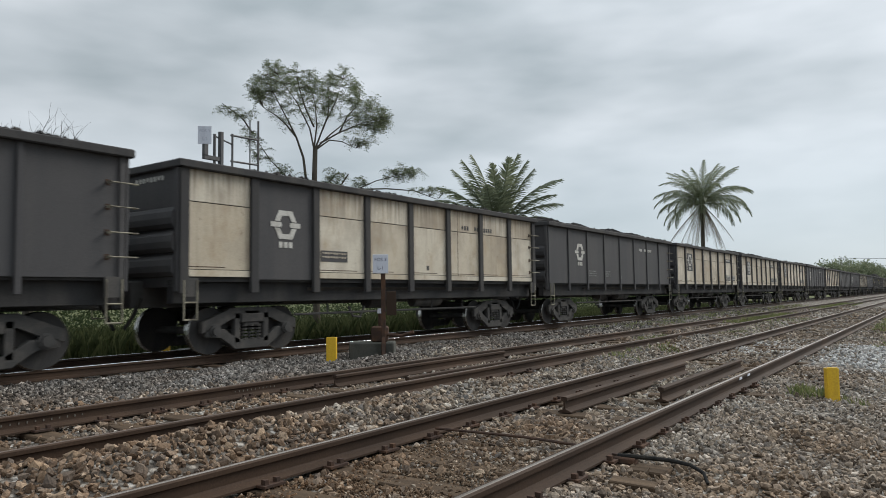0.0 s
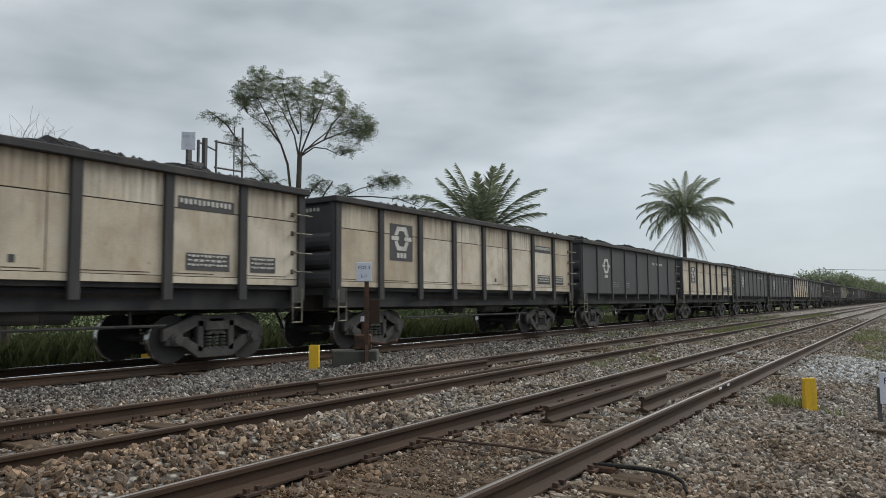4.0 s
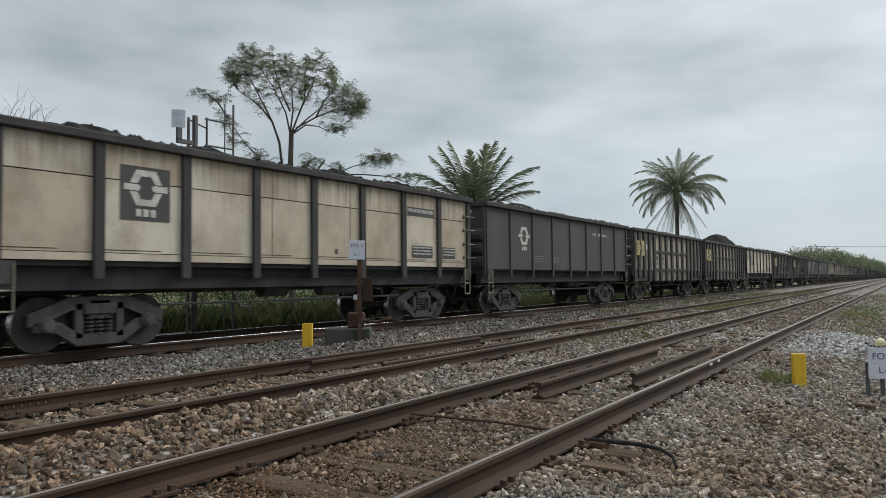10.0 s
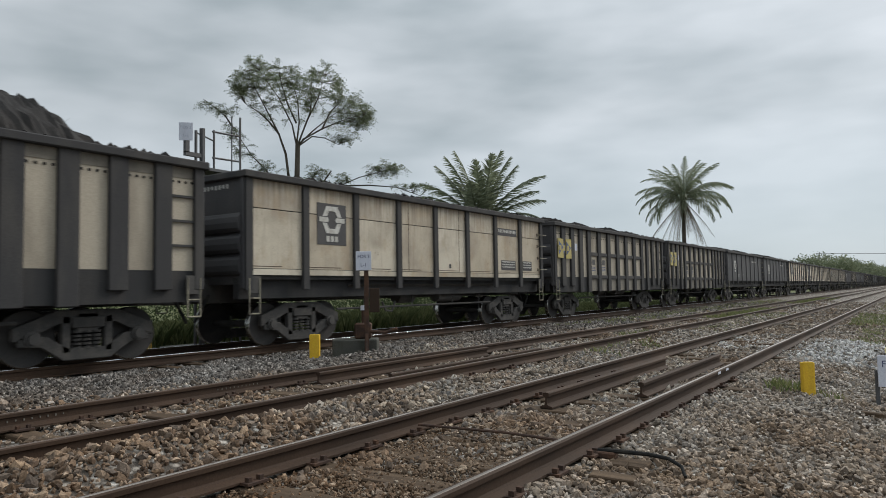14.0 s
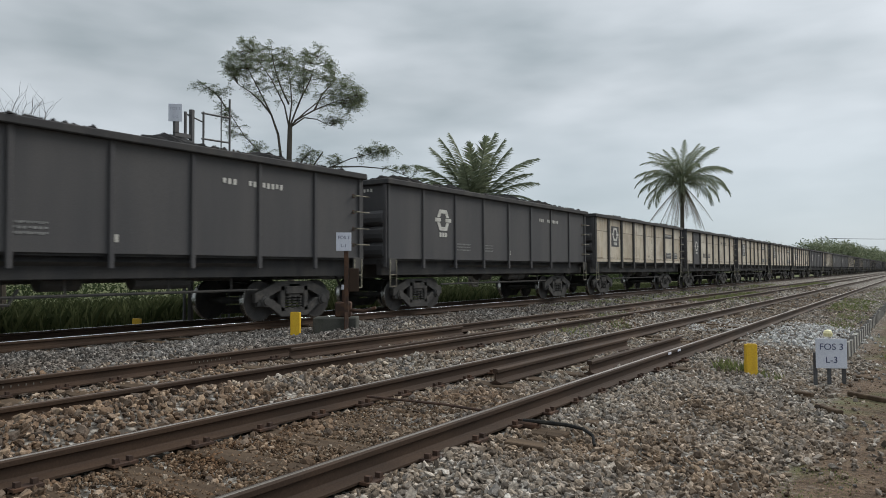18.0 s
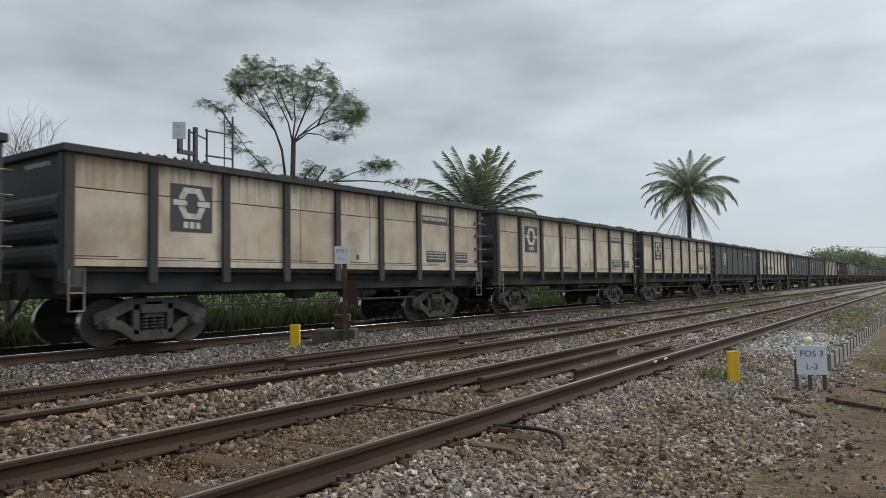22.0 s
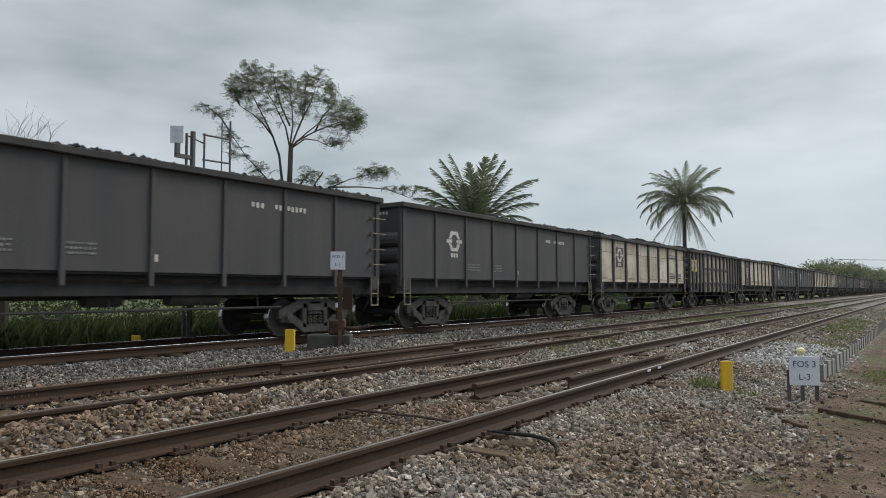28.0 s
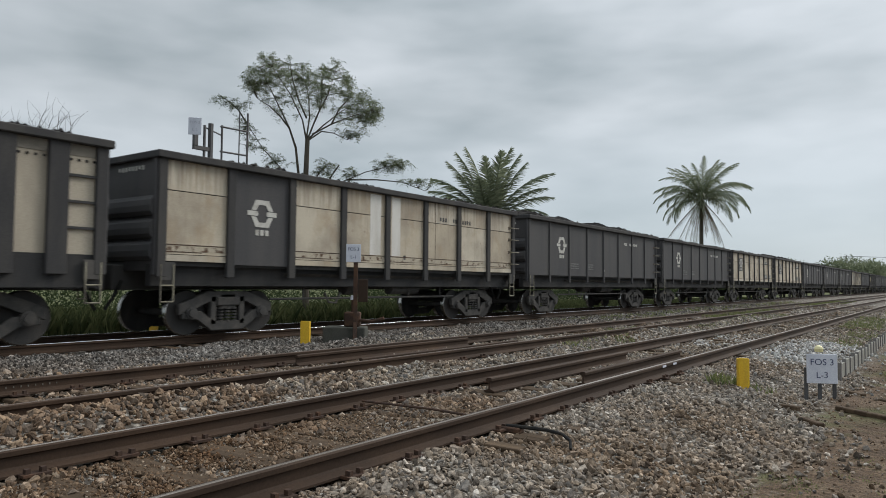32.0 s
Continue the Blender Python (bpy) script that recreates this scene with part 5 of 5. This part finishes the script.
    for a, z, b, loose in ends:
        end = at(a, z, b)
        root = min((q for q, small in nodes if small == loose and q.z < end.z + 0.2), key=lambda q: (q - end).length, default=end)
        mid = root + (end - root) * 0.55 + Vector((r.normal(0, 0.06), r.normal(0, 0.06), 0.07 * r.random()))
        tube(bm, [root, mid, end], [0.009, 0.006, 0.003], 4, caps=False)
        for w in np.linspace(0.3, 1.0, 5):
            q = mid + (end - mid) * w
            for _ in range(2):
                sprays.append((q, Vector((r.normal(0, 1), r.normal(0, 1), r.normal(-0.1, 0.45))).normalized()))
    tube(bm, [at(0.75, 4.7), at(0.95, 5.1), at(1.22, 5.5)], [0.035, 0.032, 0.026], 6)
    part("trunk", bm, "bark", t, "grey-brown forked trunk and limbs")
    verts, faces = [], []
    for q, d in sprays:
        # a feathery leaf: leaflets in pairs along a short stalk
        length = r.uniform(0.16, 0.30)
        e = d.cross(Vector((0, 0, 1))).normalized()
        for u in (0.15, 0.4, 0.65, 0.9):
            c = q + d * length * u - Vector((0, 0, 0.09 * u * u))
            for side in (-1, 1):
                tip = c + (e * side + d * 0.45) * r.uniform(0.045, 0.085) + Vector((0, 0, r.normal(-0.01, 0.02)))
                n = len(verts)
                m = (c + tip) / 2
                verts.extend((tuple(c), tuple(m + d * 0.017), tuple(tip), tuple(m - d * 0.017)))
                faces.append((n, n + 1, n + 2, n + 3))
    part("crown", raw_mesh("crown", verts, faces, "leaf"), None, t, "sparse small dark green leaves")


def frond_mesh(r, length, droop, leaflet, pairs, mat, hang_by=0.28):
    """One palm frond along local +x that rises and then bends down."""
    n = 12
    pts, p, a = [], np.zeros(3), 0.0
    slope = 0.0
    for k in range(n + 1):
        pts.append(p.copy())
        slope -= droop / n * (0.4 + 1.2 * k / n)
        p = p + np.array([math.cos(slope), 0, math.sin(slope)]) * length / n
    pts = np.array(pts)
    verts, faces = [], []

    def quad(a, b, c, d):
        k = len(verts)
        verts.extend((a, b, c, d))
        faces.append((k, k + 1, k + 2, k + 3))

    for k in range(n):
        w = 0.045 * (1 - k / n) + 0.008
        quad(pts[k] + (0, w, 0), pts[k] - (0, w, 0), pts[k + 1] - (0, w * 0.9, 0), pts[k + 1] + (0, w * 0.9, 0))
        quad(pts[k] + (0, 0, w), pts[k] - (0, 0, w), pts[k + 1] - (0, 0, w * 0.9), pts[k + 1] + (0, 0, w * 0.9))
    for j in range(pairs):
        u = 0.12 + 0.86 * j / pairs
        i = min(int(u * n), n - 1)
        q = pts[i] + (pts[i + 1] - pts[i]) * (u * n - i)
        d = (pts[i + 1] - pts[i]) / np.linalg.norm(pts[i + 1] - pts[i])
        ln = leaflet * math.sin(math.pi * min(0.98, 0.18 + 0.8 * u)) ** 0.7 * r.uniform(0.8, 1.1)
        for s in (-1, 1):
            w = d * 0.62 + np.array([0, s * 0.75, -0.12 - 0.3 * r.random()]) + r.normal(0, 0.10, 3)
            w /= np.linalg.norm(w)
            hang = np.array([0, 0, -hang_by * ln * r.uniform(0.5, 1.2)])
            e = np.cross(w, (0, 0, 1.0))
            e = e / (np.linalg.norm(e) + 1e-6) * leaflet * 0.034
            m = q + w * ln * 0.55
            t = q + w * ln + hang
            quad(q - e, q + e, m + e, m - e)
            quad(m - e, m + e, t + e * 0.15, t - e * 0.15)
    return raw_mesh("frond", [tuple(x) for x in verts], faces, mat)


def palm(at, height, length, leaflet, label, seed, fronds, hanging, girth, bends, hang_by):
    """fronds: rows of compass angle, rise and length; hanging: how many old, nearly bare fronds hang round the trunk."""
    r = np.random.default_rng(seed)
    t = thing("palm", pose(*at), label, "palm tree", "palms behind the train")
    bm = bmesh.new()
    tube(bm, [(0, 0, -0.2), (0.05, 0, height * 0.5), (0.1, 0, height - 0.5), (0.1, 0, height + 0.1)], [girth * 1.3, girth * 1.05, girth, girth * 1.25], 10)
    for k in range(12):
        a, z = k * 2.4, height - 0.75 + 0.06 * k
        tube(bm, [(0.1 + girth * 0.9 * math.cos(a), girth * 0.9 * math.sin(a), z), (0.1 + girth * 1.5 * math.cos(a), girth * 1.5 * math.sin(a), z + 0.2)], [0.06, 0.03], 5)
    part("trunk", bm, "bark", t, "ringed grey-brown palm trunk")
    kinds = [frond_mesh(r, length, dr, leaflet, 50, "frond", hang_by) for dr in bends]
    dry = [frond_mesh(r, length * q, 0.25, leaflet * 0.6, 26, "dryfrond", 0.6) for q in (0.86, 1.0)]
    for az, rise, size in fronds:
        me = kinds[0 if rise > 62 else 1 if rise > 40 else 2 if rise > 12 else 3]
        part("frond", me, None, t, at=pose(0.1, 0, height) @ pose(0, 0, 0, 0, 0, az) @ pose(0.10, 0, 0, r.uniform(-25, 25), -rise, 0) @ Matrix.Scale(size, 4))
    for k in range(hanging):
        part("dry_frond", dry[k % 2], None, t, "thin old frond hanging down", at=pose(0.1, 0, height - 0.15) @ pose(0, 0, 0, 0, 0, k * 360 / hanging + r.uniform(-9, 9)) @ pose(0.1, 0, 0, 0, r.uniform(38, 66), 0))


def young_palm():
    """Upright plumes, most of them spread across the line of sight from the tracks."""
    side = 31
    plumes = ((-50, 0.80), (-40, 0.86), (-31, 0.92), (-22, 0.95), (-13, 0.98), (-5, 1.0), (4, 0.98), (11, 0.95), (19, 0.90), (29, 1.02), (36, 0.84), (46, 0.86), (54, 0.76))
    rows = [(side if lean > 0 else side + 180, 90 - abs(lean), q) for lean, q in plumes]
    rows += [(side + a, rise, q) for a, rise, q in ((90, 72, 0.9), (-90, 70, 0.9), (70, 58, 0.8), (-110, 56, 0.85), (130, 66, 0.85), (-60, 74, 0.95))]
    palm((-14.9, 31.3, -0.4), 4.75, 4.3, 0.92, "stout young palm with stiff upright fronds", 3, rows, 0, 0.24, (0.50, 0.95, 1.2, 1.3), 0.30)


def tall_palm():
    """Domed crown: steep fronds in the middle, arching ones around, bare old ones hanging below."""
    r = np.random.default_rng(9)
    rows = []
    for count, rise, size in ((6, 80, 0.86), (9, 64, 0.94), (11, 45, 1.0), (11, 27, 1.0), (9, 6, 0.92)):
        first = r.uniform(0, 60)
        rows += [(first + 360 * k / count + r.uniform(-10, 10), rise + r.uniform(-6, 6), size * r.uniform(0.92, 1.05)) for k in range(count)]
    palm((-16.2, 75.3, -0.4), 10.6, 5.7, 0.78, "tall slim palm with a round domed crown", 9, rows, 15, 0.20, (0.95, 1.65, 1.9, 1.7), 0.75)


def bare_bush():
    r = np.random.default_rng(5)
    t = thing("bare_shrub", pose(-14.0, 8.0, -0.4), "leafless thin-twigged shrub behind the train", "shrub")
    bm, tips = bmesh.new(), []
    tube(bm, [(0, 0, -0.1), (0.1, -0.1, 2.5), (0, 0, 4.0)], [0.14, 0.10, 0.06], 7)
    for k in range(22):
        y = -2.2 + 0.17 * k + r.normal(0, 0.1)
        d = Vector((r.normal(0.1, 0.3), r.normal(0.0, 0.45) + 0.05 * (k - 9), r.uniform(0.8, 1.3)))
        grow(bm, tips, (0.2 * r.normal(), y * 0.6, 4.05 + 0.15 * r.normal()), tuple(d), r.uniform(0.75, 1.25), 0.014, 2, r, 0.55, 0.0)
    part("brushwood", bm, "bark", t)


def far_tree(at, h, w, seed, label="dense dark green tree in the distance"):
    r = np.random.default_rng(seed)
    t = thing("tree", pose(*at), label, "tree", "far trees along the line")
    bm, tips = bmesh.new(), []
    tube(bm, [(0, 0, -0.5), (0, 0, h * 0.45)], [w * 0.05, w * 0.03], 7)
    for k in range(7):
        a = k * 2.4
        tube(bm, [(0, 0, h * 0.4), (w * 0.2 * math.cos(a), w * 0.2 * math.sin(a), h * 0.65)], [w * 0.02, w * 0.008], 5)
    part("trunk", bm, "bark", t)
    n = 90
    u = r.normal(size=(n, 3))
    u /= np.linalg.norm(u, axis=1, keepdims=True)
    c = u * np.array([w * 0.5, w * 0.5, h * 0.36]) * r.uniform(0.45, 1.05, (n, 1)) + np.array([0, 0, h * 0.62])
    v, f = leaf_cloud(c, 34, w * 0.075, w * 0.035, seed + 1, 0.8)
    part("crown", raw_mesh("crown", v.tolist(), f.tolist(), "leaf"), None, t)


def grass(name, zones, label, seed, mat="grass"):
    """Blades in tufts; zones: x0, x1, y0, y1, tufts, height."""
    r = np.random.default_rng(seed)
    verts, faces = [], []
    for x0, x1, y0, y1, n, h in zones:
        x, y = r.uniform(x0, x1, n), r.uniform(y0, y1, n)
        per = 9
        x, y = np.repeat(x, per) + r.normal(0, 0.05, n * per), np.repeat(y, per) + r.normal(0, 0.05, n * per)
        z = ground_height(x, y)
        a = r.uniform(0, 6.28, n * per)
        k = h * r.uniform(0.4, 1.15, n * per)
        lean = r.uniform(0.1, 0.7, n * per) * k
        w = 0.006 + 0.010 * h
        b = np.stack([x, y, z - 0.02], -1)
        side = np.stack([-np.sin(a), np.cos(a), 0 * a], -1) * w
        out = np.stack([np.cos(a) * lean, np.sin(a) * lean, k], -1)
        mid = np.stack([np.cos(a) * lean * 0.35, np.sin(a) * lean * 0.35, k * 0.6], -1)
        v = np.stack([b - side, b + side, b + mid + side * 0.7, b + out, b + mid - side * 0.7], 1).reshape(-1, 3)
        f = (np.arange(len(b)) * 5)[:, None] + np.arange(5)[None]
        faces.extend((f + len(verts)).tolist())
        verts.extend(v.tolist())
    ob = new(name, raw_mesh(name, verts, faces, mat))
    tagged(ob, label, "grass", kind="stuff")


acacia()
young_palm()
tall_palm()
bare_bush()
for k, (x, y, h, w) in enumerate(((-16, 128, 6.0, 5), (-21, 235, 10.0, 12), (-18, 255, 10.8, 13), (-17, 275, 10.0, 12), (-16, 320, 10.6, 14), (-14, 350, 9.8, 13), (-13, 410, 10.5, 15), (-12, 470, 10, 15), (-11, 540, 10, 16))):
    far_tree((x, y, -0.5), h, w, 40 + k)
# the verge blades carry the train's shade in their colour
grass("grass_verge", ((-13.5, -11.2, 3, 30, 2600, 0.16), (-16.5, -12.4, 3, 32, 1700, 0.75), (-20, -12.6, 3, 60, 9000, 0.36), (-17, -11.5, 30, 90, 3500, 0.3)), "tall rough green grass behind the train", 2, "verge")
grass("grass_tufts", ((2.28, 2.66, 9.5, 10.1, 20, 0.14), (2.75, 3.05, 9.6, 10.0, 8, 0.10), (-1.5, -0.5, 20, 34, 120, 0.10), (-3.3, -1.9, 29, 42, 520, 0.15), (-3.4, -1.6, 52, 72, 520, 0.16), (-2.9, -2.4, 18.3, 20.2, 26, 0.13), (2.0, 3.1, 25, 34, 150, 0.12), (-1.4, -0.6, 12, 15, 26, 0.12), (2.6, 3.4, 17, 24, 120, 0.09),
                      (2.2, 3.5, 24, 60, 500, 0.08), (3.75, 4.2, 4.6, 5.6, 200, 0.03), (4.2, 4.7, 5.8, 7.0, 110, 0.028), (4.6, 6.5, 4.5, 9, 420, 0.04), (4.1, 4.8, 12.6, 14.5, 260, 0.05), (4.4, 7.4, 10, 16, 700, 0.06), (4.4, 8.4, 14, 50, 2600, 0.09), (-6.5, -4, 22, 60, 600, 0.12)), "thin green weeds in the ballast and on the bare earth", 6)


# ---- overhead wire far down the line ----
def hedge():
    """Tangled shrubs all along behind the grass."""
    r = np.random.default_rng(31)
    c = np.stack([r.uniform(-30, -23, 2600), r.uniform(-4, 130, 2600), r.uniform(-0.3, 1.3, 2600)], -1)
    c[:, 2] *= 1 + 0.5 * np.sin(c[:, 1] * 0.7) + 0.3 * np.sin(c[:, 1] * 1.9)
    v, f = leaf_cloud(c, 40, 0.36, 0.085, 32, 0.9)
    tagged(new("undergrowth", raw_mesh("undergrowth", v.tolist(), f.tolist(), "shrub")), "tangled dark green undergrowth behind the train", "undergrowth", kind="stuff")


hedge()


def far_wires():
    for x, h in ((-20, 11.2), (62, 12.0)):
        p = thing("power_pole", pose(x, 240, -0.4), "plain grey power pole", "power pole", "poles of the power line")
        bm = bmesh.new()
        tube(bm, [(0, 0, 0), (0, 0, h)], [0.16, 0.11], 8)
        part("pole", bm, "concrete", p)
        part("crossarm", boxes((-0.9, 0.9, -0.06, 0.06, h - 0.5, h - 0.38)), "sleeper", p)
    for dy in (-0.7, 0.7):
        bm = bmesh.new()
        tube(bm, [(-20 + 82 * k / 12, 240 + dy, 10.4 + 0.9 * k / 12 - 1.5 * 4 * (k / 12) * (1 - k / 12)) for k in range(13)], 0.035, 5)
        solid("overhead_wire", bm, "hose", "dark sagging overhead wire", "wire", group="wires of the power line")


far_wires()


# ---- the moving train ----
TRAVEL = ((0, -0.15), (3, 39.6), (6, 79.3), (7, 92.65), (10, 131.65), (13, 171.3), (17, 223.8), (20, 262.6), (23, 301.3), (25, 327.0), (28, 365.1), (30, 390.6), (32, 416.1))


def travel(t):
    for (a, s), (b, u) in zip(TRAVEL, TRAVEL[1:]):
        if t <= b:
            return s + (u - s) * (t - a) / (b - a)
    return TRAVEL[-1][1]


def motions():
    for k, w in enumerate(wagons):
        walk(w, [(t, pose(L1, start_of(k) - s, 0)) for t, s in TRAVEL])
    turning = [o for w in wagons for b in w.children for o in b.children if o.name.split(".")[0] == "wheelset"]
    first = turning[0]
    walk(first, [(k / 30, pose(0, 0, 0, math.degrees(travel(k / 30) / WHEEL), 0, 0)) for k in range(961)])
    for o in turning[1:]:
        o.rotation_mode = "QUATERNION"
        keys = o.animation_data_create()
        keys.action = first.animation_data.action
        keys.action_slot = first.animation_data.action_slot


motions()
